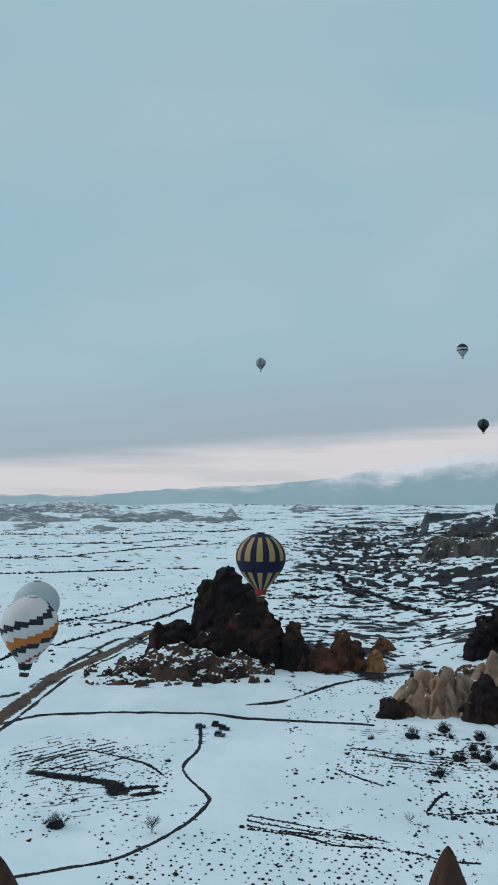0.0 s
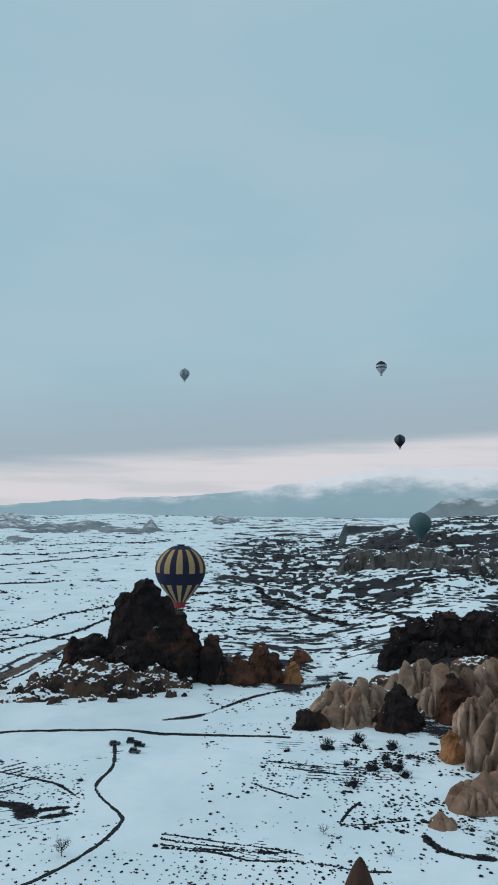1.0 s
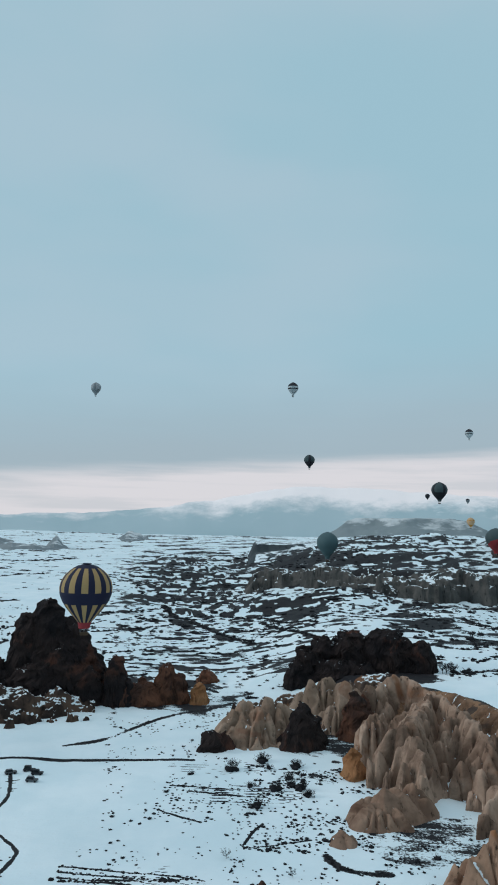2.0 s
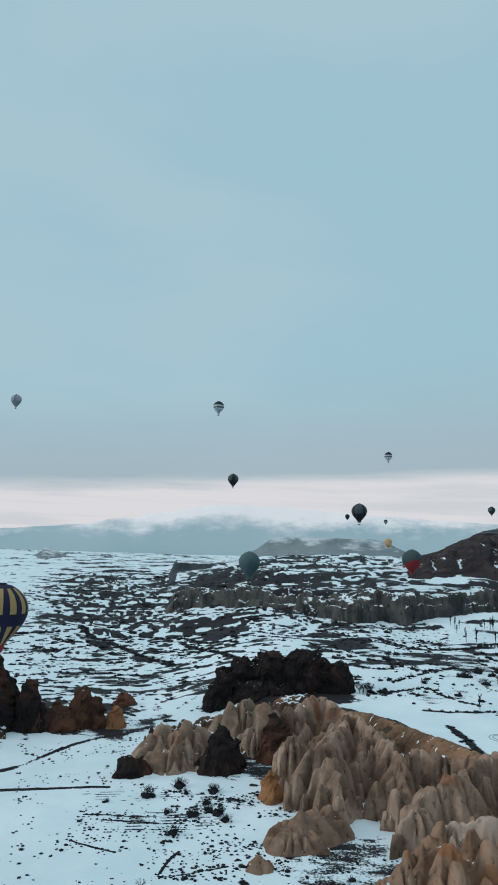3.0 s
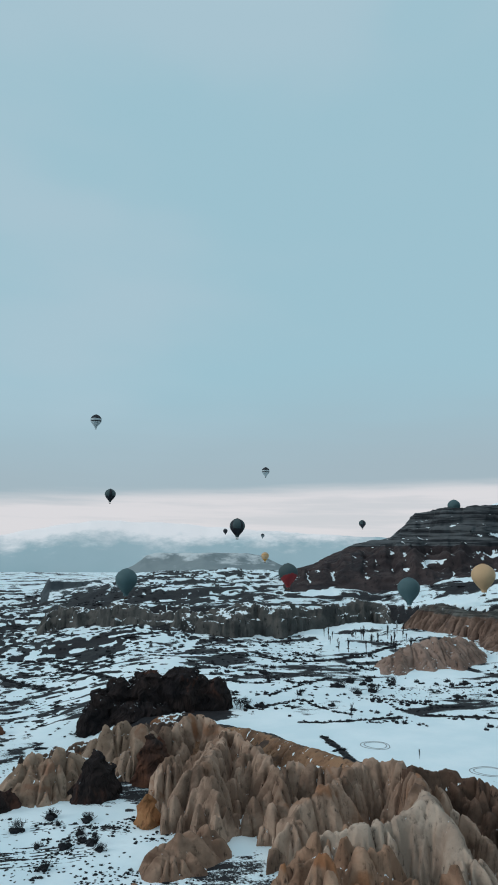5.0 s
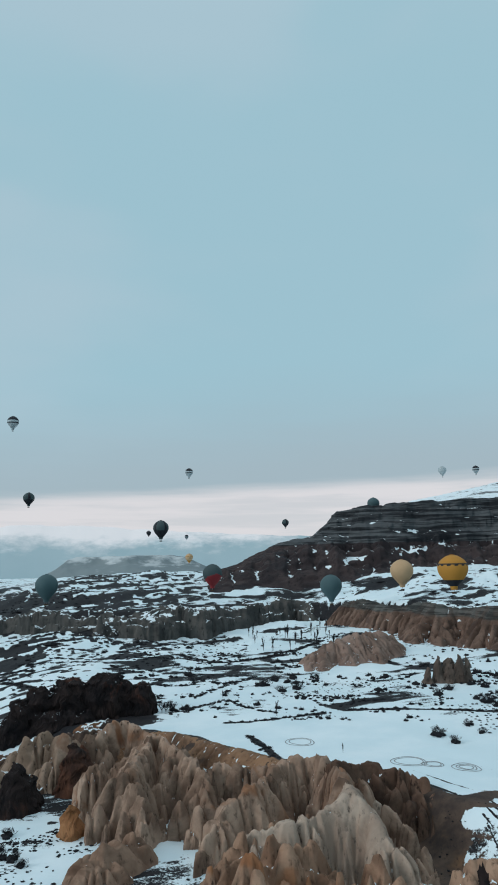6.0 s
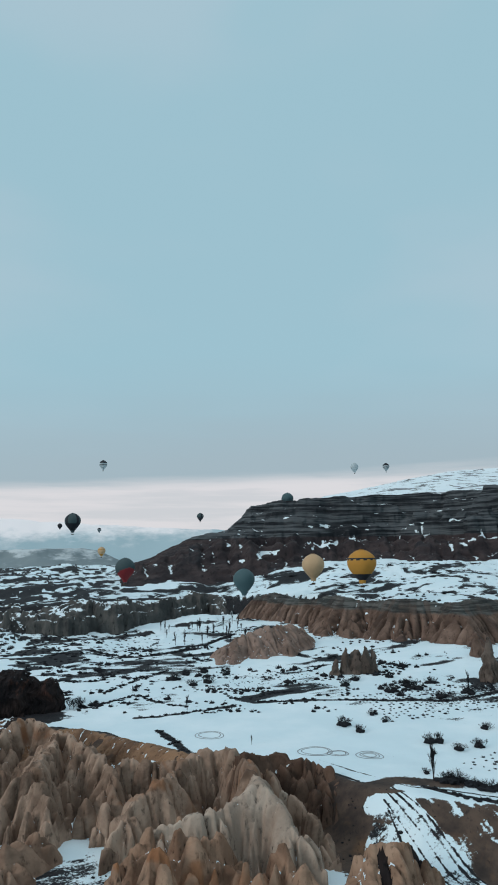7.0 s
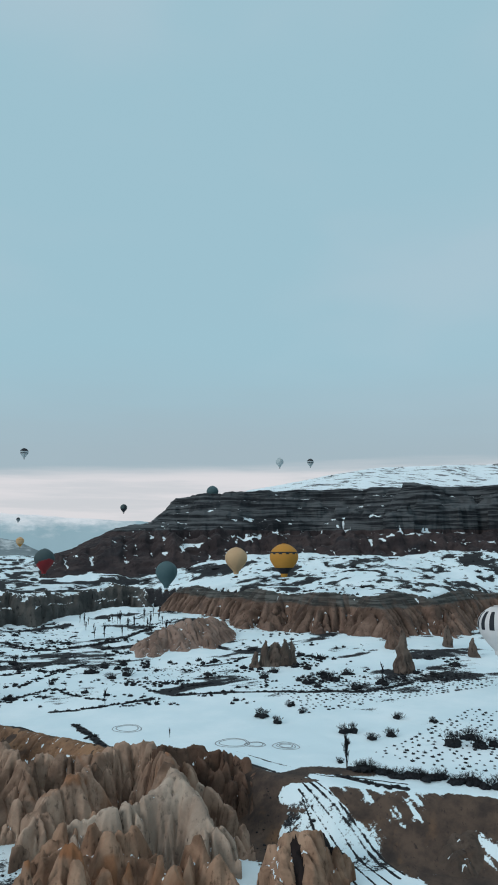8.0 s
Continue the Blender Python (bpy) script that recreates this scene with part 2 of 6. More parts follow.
GRAD_X, GRAD_Y = np.cos(ANGLES), np.sin(ANGLES)


def perlin(x, y, seed=0):
    """Gradient noise, about -0.7 to 0.7, for arrays."""
    xi, yi = np.floor(x).astype(np.int64), np.floor(y).astype(np.int64)
    u, v = x - xi, y - yi
    su, sv = u * u * u * (u * (u * 6 - 15) + 10), v * v * v * (v * (v * 6 - 15) + 10)

    def corner(a, b):
        k = (LATTICE[(LATTICE[(xi + a) & 511] + yi + b) & 511] + seed * 131) & 511
        return GRAD_X[k] * (u - a) + GRAD_Y[k] * (v - b)

    low = corner(0, 0) * (1 - su) + corner(1, 0) * su
    high = corner(0, 1) * (1 - su) + corner(1, 1) * su
    return low * (1 - sv) + high * sv


def fbm(x, y, size, octaves=4, seed=0, gain=0.5):
    total, amp, f = 0.0, 1.0, 1.0 / size
    for k in range(octaves):
        total = total + amp * perlin(x * f + 17.3 * k, y * f - 9.1 * k, seed + k)
        amp, f = amp * gain, f * 2.03
    return total


def smooth(lo, hi, v):
    q = np.clip((v - lo) / (hi - lo), 0, 1)
    return q * q * (3 - 2 * q)


RIM_AZ = [10, 20, 28, 32, 34, 38.5, 43, 48, 52, 56, 62, 75]
RIM_R = [430, 410, 372, 352, 334, 310, 304, 288, 268, 262, 261, 262]
CLIFF_AZ = [10, 16, 18, 24, 30, 34, 40, 45, 50, 55, 60, 64, 69, 75, 85]
CLIFF_R = [980, 900, 872, 786, 752, 800, 900, 800, 705, 645, 612, 660, 800, 850, 850]
CLIFF_TOP = [30, 36, 46, 43, 47, 49, 51, 53, 55, 56, 57, 55, 52, 52, 52]


def land(x, y):
    """Height of the ground without its small bumps."""
    az, r = np.degrees(np.arctan2(x, y)), np.hypot(x, y)
    left = 54 * (np.clip((r - 500) / 4000, 0, 1)) ** 0.9
    rim, cliff, top = np.interp(az, RIM_AZ, RIM_R), np.interp(az, CLIFF_AZ, CLIFF_R), np.interp(az, CLIFF_AZ, CLIFF_TOP)
    right = 14 * smooth(rim - 34, rim - 4, r) + 3 * smooth(rim, 480, r) + 9 * smooth(430, cliff - 20, r)
    right = right + (top - 26) * smooth(cliff + 4, cliff + 30, r)
    far = np.interp(az, [20, 40, 50, 80], [1500, 1300, 1010, 980])
    high = np.interp(az, [10, 24, 34, 45, 80], [70, 80, 84, 88, 88])
    right = right + (high - top) * np.clip((r - cliff - 30) / (far - cliff - 30), 0, 1) - 22 * smooth(far, 4500, r) * smooth(40, 20, az)
    w = smooth(11, 24, az) * smooth(-90, -60, -np.abs(az - 60))
    return left * (1 - w) + right * w


def bumps(x, y):
    """Small relief of the open ground."""
    r = np.hypot(x, y)
    near = smooth(500, 300, r)
    b = 0.5 * fbm(x, y, 26, 3, 3) * (0.35 + near)
    b = b + 3.2 * fbm(x, y, 110, 4, 11) * smooth(330, 700, r)
    az = np.degrees(np.arctan2(x, y))
    rough = smooth(500, 800, r) * smooth(2, 9, az) * smooth(2600, 1500, r)
    t = fbm(x, y, 170, 4, 21) * 1.4
    step = t * 4 - np.floor(t * 4)
    b = b + rough * 9.0 * ((np.floor(t * 4) + smooth(0.62, 1.0, step)) / 4)
    b = b + 16 * fbm(x, y, 600, 4, 31) * smooth(1500, 2800, r) * smooth(12, 2, np.abs(az + 10) - 8)
    return b


def ground(x, y):
    return land(x, y) + bumps(x, y)

# ---- mesh helpers ----
def quad_mesh(name, x, y, z, keep=None, wrap=False, origin=(0, 0, 0), attrs=None, shade=True, cells=None):
    """A mesh from grids of x, y, z. keep: which vertices' cells are used. wrap: join the last column to the first."""
    rows, cols = x.shape
    idx = np.arange(rows * cols).reshape(rows, cols)
    right = np.roll(idx, -1, 1) if wrap else idx[:, 1:]
    left = idx if wrap else idx[:, :-1]
    quads = np.stack([left[:-1], right[:-1], right[1:], left[1:]], -1).reshape(-1, 4)
    if cells is not None:
        quads = quads[cells.ravel()]
    if keep is not None:
        quads = quads[keep.ravel()[quads].any(1)]
    used = np.zeros(rows * cols, bool)
    used[quads.ravel()] = True
    remap = np.cumsum(used) - 1
    co = np.stack([x.ravel() - origin[0], y.ravel() - origin[1], z.ravel() - origin[2]], 1)[used].astype(np.float32)
    quads = remap[quads].astype(np.int32)
    me = bpy.data.meshes.new(name)
    me.vertices.add(len(co))
    me.vertices.foreach_set("co", co.ravel())
    me.loops.add(quads.size)
    me.loops.foreach_set("vertex_index", quads.ravel())
    me.polygons.add(len(quads))
    me.polygons.foreach_set("loop_start", np.arange(0, quads.size, 4, dtype=np.int32))
    me.polygons.foreach_set("use_smooth", np.full(len(quads), shade))
    for key, value in (attrs or {}).items():
        a = me.attributes.new(key, "FLOAT", "POINT")
        a.data.foreach_set("value", value.ravel()[used].astype(np.float32))
    me.update(calc_edges=True)
    me.validate()
    return me


def place(name, me, material, label, category, origin=(0, 0, 0), kind="", group=""):
    me.materials.append(material)
    ob = new(name, me)
    ob.location = origin
    return tagged(ob, label, category, group, kind)


def part(name, bm, material, parent, label="", smooth_faces=False):
    me = bpy.data.meshes.new(name)
    bm.normal_update()
    bm.to_mesh(me)
    bm.free()
    for m in material if isinstance(material, (list, tuple)) else [material]:
        me.materials.append(m)
    if smooth_faces:
        me.polygons.foreach_set("use_smooth", np.full(len(me.polygons), True))
    ob = new(name, me)
    ob.parent = parent
    if label:
        ob["label"] = label
    return ob


def line_mask(x, y, pts, width):
    """1 on a line, 0 a width away from it."""
    best = np.full(x.shape, 1e9)
    p = np.array(pts, float)
    box = (x > p[:, 0].min() - 40) & (x < p[:, 0].max() + 40) & (y > p[:, 1].min() - 40) & (y < p[:, 1].max() + 40)
    bx, by = x[box], y[box]
    b = np.full(bx.shape, 1e9)
    for (ax, ay), (cx, cy) in zip(p[:-1], p[1:]):
        ex, ey = cx - ax, cy - ay
        q = np.clip(((bx - ax) * ex + (by - ay) * ey) / (ex * ex + ey * ey + 1e-9), 0, 1)
        b = np.minimum(b, np.hypot(bx - ax - q * ex, by - ay - q * ey))
    best[box] = b
    return np.clip(1.35 - best / (width * 0.5) * 0.85, 0, 1)


# ---- the ground: one sheet to the horizon ----
# tracks, lanes, ditches, hedge lines and rows of stubble: name, width, course
LINES = []


def lane(name, width, *course):
    pts = [course[0]] + list(course) + [course[-1]]
    curve = []
    for p, a, b, n in zip(pts, pts[1:], pts[2:], pts[3:]):
        for t in (0.0, 0.25, 0.5, 0.75):
            curve.append(tuple(a[k] + 0.5 * t * (b[k] - p[k] + t * (2 * p[k] - 5 * a[k] + 4 * b[k] - n[k] + t * (3 * (a[k] - b[k]) + n[k] - p[k]))) for k in (0, 1)))
    LINES.append((name, width, curve + [course[-1]]))


lane("trail", 1.7, (-19, 281), (-18, 259), (-22, 243), (-20, 233), (-13, 220), (-12, 214), (-16, 202), (-24, 190), (-34, 181), (-47, 176), (-57, 173))
lane("road", 8.5, (-104, 274), (-102, 293), (-100, 330), (-96, 364), (-84, 405), (-66, 483), (-57, 507))
lane("roadedge", 5.0, (-117, 319), (-106, 332), (-100, 369), (-86, 449), (-68, 473))
lane("lane1", 3.0, (-99, 285), (-81, 298), (-45, 300), (-19, 299), (0, 293), (23, 289), (49, 284))
lane("lane2", 4.0, (0, 311), (20, 321), (44, 348), (68, 359), (85, 370))
lane("f1", 4.0, (-118, 435), (-94, 487), (-65, 539), (-48, 590))
lane("f2", 4.0, (-142, 505), (-106, 550), (-83, 604), (-50, 652))
lane("f3", 12.0, (-337, 948), (-257, 991), (-163, 1116), (-41, 1234))
lane("f4", 8.0, (-276, 778), (-189, 808), (-61, 840))
lane("f5", 16.0, (-506, 1417), (-345, 1466), (-173, 1513), (-1, 1643))
lane("f6", 11.0, (-388, 1170), (-301, 1199), (-219, 1228), (-108, 1328))
lane("f7", 2.5, (-121, 520), (-86, 511), (-60, 497))
lane("f8", 3.0, (-139, 395), (-133, 427), (-122, 437))
lane("ditch", 4.5, (-71, 236), (-62, 233), (-53, 231), (-44, 228), (-39, 222))
lane("ditchb", 6.0, (-44, 227), (-41, 220))
lane("ditch2", 2.6, (-41, 222), (-36, 224), (-29, 225))
lane("ditch3", 2.6, (-35, 219), (-28, 221))
lane("ditch4", 3.4, (73, 197), (74, 191), (78, 186), (86, 183))
lane("row1", 0.9, (0, 205), (9, 202), (20, 197), (37, 190))
lane("row2", 1.2, (0, 199), (9, 196), (24, 192), (30, 191))
lane("row3", 1.2, (0, 197), (12, 194), (23, 188), (38, 186), (49, 181), (57, 179))
lane("row4", 1.0, (-0, 202), (18, 195), (30, 191))
lane("bank1", 1.2, (-70, 245), (-59, 256), (-48, 251), (-35, 243), (-26, 231))
lane("bank2", 1.0, (-72, 240), (-57, 239), (-45, 237))
lane("vrow1", 1.2, (37, 259), (52, 253), (71, 250))
lane("vrow2", 1.2, (42, 252), (58, 246), (68, 242))
lane("vrow3", 1.0, (30, 238), (36, 231), (42, 225))
lane("track", 1.0, (51, 207), (56, 215), (61, 221))
lane("track2", 1.2, (51, 206), (58, 206), (72, 207))
lane("g1", 6.0, (17, 709), (72, 753), (101, 786))
lane("g2", 5.0, (19, 620), (60, 626), (100, 659))
lane("g3", 9.0, (100, 829), (102, 709), (115, 652), (125, 603), (134, 523))
lane("g4", 7.0, (101, 701), (147, 707), (171, 666), (199, 561))
lane("g5", 7.0, (170, 643), (172, 564), (175, 494))
lane("g6", 5.0, (20, 518), (50, 529), (83, 522), (112, 503))
lane("g7", 5.0, (29, 462), (48, 464))
lane("h1", 3.5, (230, 434), (237, 412), (252, 408))
lane("h2", 2.4, (232, 376), (267, 392), (305, 407))
lane("h3", 2.6, (202, 352), (237, 354))
lane("h4", 1.8, (243, 356), (240, 331), (244, 312))
lane("h5", 4.5, (212, 312), (227, 303), (262, 293))
lane("h6", 8.0, (278, 520), (300, 504), (311, 471), (349, 465), (461, 513))
lane("h7", 5.0, (205, 283), (200, 265), (192, 245))
lane("roadside", 2.5, (-97, 274), (-95, 293), (-93, 330), (-89, 364), (-77, 405), (-60, 483))
lane("k1", 15.0, (279, 298), (297, 299), (312, 294))
lane("k2", 4.5, (276, 290), (303, 269), (332, 236), (352, 213), (389, 205))
lane("k3", 2.5, (222, 148), (222, 137), (225, 122))
lane("path1", 1.4, (221, 197), (219, 173), (218, 153), (225, 139), (229, 124))
lane("rut1", 1.3, (212, 158), (206, 141), (201, 126), (193, 108))
lane("rut2", 0.9, (209, 156), (203, 141), (197, 126), (188, 108))
lane("rut3", 0.8, (205, 153), (199, 139), (192, 124), (183, 108))
lane("rut4", 0.7, (203, 150), (195, 138), (187, 124), (179, 112))
lane("rut5", 1.0, (214, 158), (208, 141), (203, 126), (196, 108))
lane("dirt2", 10.0, (232, 140), (226, 150), (219, 160), (211, 160))
lane("s1", 9.0, (428, 456), (422, 409), (407, 360), (429, 344))
lane("s2", 7.0, (308, 527), (318, 468), (382, 470))


def soil_cover(x, y, z_slope):
    az, r = np.degrees(np.arctan2(x, y)), np.hypot(x, y)
    s = np.full(x.shape, 0.08) + 0.30 * fbm(x, y, 22, 3, 43) * smooth(330, 600, r)
    # scrub and stubble, patch by patch
    patches = fbm(x, y, 60, 4, 41)
    s = s + 0.34 * smooth(0.02, 0.35, patches) * smooth(260, 420, r)
    # the terraces run across the valley
    tx, ty = 0.42 * (x * 0.927 - y * 0.375), x * 0.375 + y * 0.927
    rough = smooth(370, 500, r) * smooth(0.5, 7, az) * smooth(2300, 1300, r) * smooth(34, 26, az)
    s = s + rough * (0.02 + 0.24 * smooth(-0.12, 0.25, fbm(tx, ty, 85, 4, 51)) * smooth(600, 900, r))
    far_off = smooth(700, 1000, r)
    thread = fbm(tx, ty, 52, 4, 53) * (1 - far_off) + fbm(tx, ty, 88, 4, 57) * far_off
    s = s + rough * 0.8 * smooth(0.045, 0.015, np.abs(thread))
    s = s + rough * 0.8 * smooth(0.20, 0.30, fbm(tx, ty, 34, 4, 54) * (1 - far_off) + fbm(tx, ty, 75, 4, 58) * far_off) - rough * 0.25 * smooth(0.12, 0.3, fbm(tx, ty, 120, 3, 55))
    contour = fbm(tx, ty, 140, 4, 52) * 5
    s = s + rough * 0.55 * smooth(0.16, 0.04, np.abs(contour - np.round(contour))) + rough * 0.9 * smooth(0.16, 0.42, z_slope)
    plain_side = smooth(330, 460, r) * smooth(6, 0, az)
    s = s - plain_side * 0.16 + plain_side * 0.5 * smooth(0.02, 0.006, np.abs(fbm(tx, ty, 110, 3, 56)))
    mid = smooth(400, 500, r) * smooth(24, 30, az) * smooth(1100, 900, r)
    s = s + mid * (0.06 + 0.45 * smooth(0.05, 0.35, fbm(tx, ty, 38, 4, 61)))
    upper = smooth(20, 60, r - np.interp(az, CLIFF_AZ, CLIFF_R)) * smooth(18, 26, az)
    upper = upper * (0.45 + 0.55 * smooth(50, 42, az))
    s = s + upper * (0.24 * smooth(0.05, 0.3, fbm(tx, ty, 70, 4, 71)) + 0.8 * smooth(0.06, 0.02, np.abs(fbm(tx, ty, 120, 4, 72))))
    s = s + 0.36 * smooth(1.0, 0.6, np.hypot((x - 198) / 15, (y - 132) / 30) + 0.5 * fbm(x, y, 9, 4, 103))
    s = s + 0.5 * smooth(1300, 2200, r) * smooth(-0.05, 0.25, fbm(x, y, 150, 5, 81)) * smooth(24, 14, az)
    s = s + 0.55 * smooth(0.45, 0.9, z_slope) * smooth(520, 580, r) * smooth(30, 36, az)
    # vineyard stubble on the near slopes
    s = s + 0.30 * smooth(30, 8, np.hypot(x - 62, (y - 245) * 1.6)) * smooth(0.45, 0.2, np.abs(fbm(x, y, 9, 2, 91)))
    s = s + 0.26 * smooth(34, 10, np.hypot(x + 60, (y - 250) * 1.3))
    s = s + 0.5 * smooth(24, 6, np.hypot((x - 98) * 0.9, y - 262)) * smooth(0.0, 0.25, fbm(x, y, 9, 3, 93))
    # rows of stubble across the near fields
    for cx, cy, wide, deep, turn, gap in ((-66, 252, 26, 34, 38, 3.4), (-48, 215, 22, 14, 22, 3.0), (64, 246, 24, 13, -14, 2.6), (24, 194, 28, 7, -22, 1.5), (60, 272, 30, 9, -8, 2.6), (-20, 268, 14, 7, 8, 2.4), (70, 335, 26, 22, 35, 3.6), (84, 318, 24, 16, 30, 3.4)):
        c, q = math.cos(radians(turn)), math.sin(radians(turn))
        near = np.hypot(x - cx, y - cy) < 1.4 * max(wide, deep)
        nx, ny = x[near], y[near]
        u, v = (nx - cx) * c + (ny - cy) * q, -(nx - cx) * q + (ny - cy) * c
        wave = np.abs(np.sin(np.pi * (v + 1.2 * fbm(nx, ny, 16, 2, 94)) / gap))
        inside = smooth(1.0, 0.6, np.hypot(u / wide, v / deep) + 0.5 * fbm(nx, ny, 15, 3, 92))
        s[near] += inside * 0.72 * smooth(0.55, 0.2, wave) * smooth(-0.25, 0.15, fbm(nx, ny, 7, 3, 96))
    s = s + 0.40 * smooth(1.0, 0.6, np.hypot((x - 108) / 26, (y - 192) / 44) + 0.6 * fbm(x, y, 8, 4, 105))
    patchy = 0.75 + 0.5 * fbm(x, y, 14, 2, 95)
    # bare broken ground between the rocks
    s = s + 0.48 * smooth(1.0, 0.6, np.hypot((x - 124) / 46, (y - 335) / 40) + 0.5 * fbm(x, y, 14, 4, 101))
    s = s + 0.40 * smooth(1.0, 0.6, np.hypot((x - 66) / 42, (y - 385) / 46) + 0.6 * fbm(x, y, 14, 4, 102))
    s = s + 0.46 * smooth(1.0, 0.6, np.hypot((x - 112) / 36, (y - 300) / 30) + 0.5 * fbm(x, y, 12, 4, 106))
    s = s + 0.60 * smooth(1.0, 0.6, np.hypot((x - 152) / 54, (y - 352) / 22) + 0.5 * fbm(x, y, 12, 4, 107))
    for name, width, pts in LINES:
        if name != "road" and not name.startswith("dirt"):
            broken = 0.78 if name == "trail" else 1.0 if name in ("lane1", "ditch") or name[0] in "fk" else patchy
            s = np.maximum(s, line_mask(x, y, pts, max(width, 0.9)) * np.clip(broken, 0.3, 1))
    e = np.zeros(x.shape)
    for name, width, pts in LINES:
        if name == "road" or name.startswith("dirt"):
            e = np.maximum(e, line_mask(x, y, pts, width) * (0.72 if name == "dirt2" else 0.9))
    rim = np.interp(az, RIM_AZ, RIM_R)
    e = np.maximum(e, smooth(rim - 60, rim - 40, r) * smooth(rim - 1, rim - 5, r) * smooth(25, 28, az) * smooth(54.5, 52.5, az + 4 * fbm(x, y, 18, 3, 98)) * 0.9)
    cut = smooth(1.5, 5, x - np.interp(y, [60, 111, 125, 139, 154, 165], [172, 194, 200, 204, 210, 230])) * smooth(rim - 4, rim - 9, r) * smooth(50, 53, az)
    e = np.maximum(e, cut * (0.80 + 0.6 * fbm(x, y, 16, 3, 99) + 0.5 * fbm((x - y * 0.4) / 2.0, (y + x * 0.4) / 9.0, 1.6, 3, 104)))
    s = np.maximum(s, smooth(3.2, 0.8, np.abs(r - rim + 2 + 2 * fbm(x, y, 14, 2, 97))) * smooth(26, 29, az) * smooth(54, 50, az))
    return np.clip(s, 0, 1.2), np.clip(e, 0, 1)


def build_ground():
    step, r, rs = 1.9 / 1227.0, 118.0, []
    while r < 4700:
        rs.append(r)
        h = 92 - 50 * min(1, max(0, (r - 500) / 4000))
        r += min((0.55 if 150 < r < 300 else 1.0) * step * (r * r + h * h) / h, 0.012 * r + 1.0)
    rs = np.array([0.5, 20, 45, 70, 90, 105] + rs + [4700])
    az = np.concatenate([np.arange(-24, 74, np.degrees(step)), np.arange(74, 336, 3.0)])
    a, r = np.meshgrid(np.radians(az), rs)
    x, y = np.sin(a) * r, np.cos(a) * r
    z = ground(x, y)
    d = np.maximum(r * 0.004, 0.6)
    slope = np.hypot(ground(x + d, y) - z, ground(x, y + d) - z) / d
    soil, earth = soil_cover(x, y, slope)
    me = quad_mesh("ground", x[:, ::-1], y[:, ::-1], z[:, ::-1], wrap=True, attrs={"soil": soil[:, ::-1], "earth": earth[:, ::-1]})
    return place("ground", me, M_GROUND, "snow-covered valley floor with dark soil and scrub showing through", "snowy ground", kind="structure")


build_ground()


def wheel_rings(x, y, radii):
    """Tyre tracks left by a vehicle turning on the snow."""
    top = tagged(new("wheel_track"), "round tyre tracks pressed into the snowfield", "tyre tracks", kind="structure")
    top.location = (x, y, float(ground(np.array(x), np.array(y))))
    for k, (radius, off) in enumerate(radii):
        t, w = np.linspace(0, 2 * np.pi, 64), np.array([-0.22, -0.08, 0.08, 0.22])
        a, ww = np.meshgrid(t, w)
        rr = radius + ww + 0.25 * np.sin(3 * a + k)
        px, py = x + off + np.cos(a) * rr, y + np.sin(a) * rr * 1.05
        pz = ground(px, py) + 0.05 + 0.10 * (np.abs(ww) < 0.2)
        me = quad_mesh("rut", px[::-1], py[::-1], pz[::-1], origin=top.location)
        me.materials.append(M_RUT)
        ob = new("rut", me)
        ob.parent = top


M_RUT = plain("dirty_packed_snow", (0.25, 0.27, 0.285), 0.9, 0.4, 0.8)
wheel_rings(216, 258, ((6.4, 0), (4.9, 0.2)))
wheel_rings(240, 185, ((5.4, 0), (3.8, 0.3), (2.6, 0.1)))
wheel_rings(233, 196, ((4.2, 0), (3.2, 0.3)))
wheel_rings(229, 205, ((7.0, 0), (5.6, 0.4)))

# ---- rock formations ----
import collections

WARP = [None, None]
LEAF_OWNER = [None]


def fin(h, ids, who, x, y, a, b, slant, soft, drop=0.0):
    """Raise h to a rounded ridge that runs from a to b (x, y, height), and note in ids whose it is."""
    reach = (max(a[2], b[2]) + 14) / slant + soft + 2
    x0, x1, y0, y1 = min(a[0], b[0]) - reach, max(a[0], b[0]) + reach, min(a[1], b[1]) - reach, max(a[1], b[1]) + reach
    i = np.where((x[0] >= x0) & (x[0] <= x1))[0]
    j = np.where((y[:, 0] >= y0) & (y[:, 0] <= y1))[0]
    if not len(i) or not len(j):
        return
    win = (slice(j[0], j[-1] + 1), slice(i[0], i[-1] + 1))
    px, py = WARP[0][win], WARP[1][win]
    ex, ey = b[0] - a[0], b[1] - a[1]
    q = np.clip(((px - a[0]) * ex + (py - a[1]) * ey) / (ex * ex + ey * ey + 1e-9), 0, 1)
    d = np.hypot(px - a[0] - q * ex, py - a[1] - q * ey)
    v = a[2] + (b[2] - a[2]) * q - slant * (np.sqrt(d * d + soft * soft) - soft) - drop
    up = v > h[win]
    h[win] = np.where(up, v, h[win])
    ids[win] = np.where(up, who, ids[win])


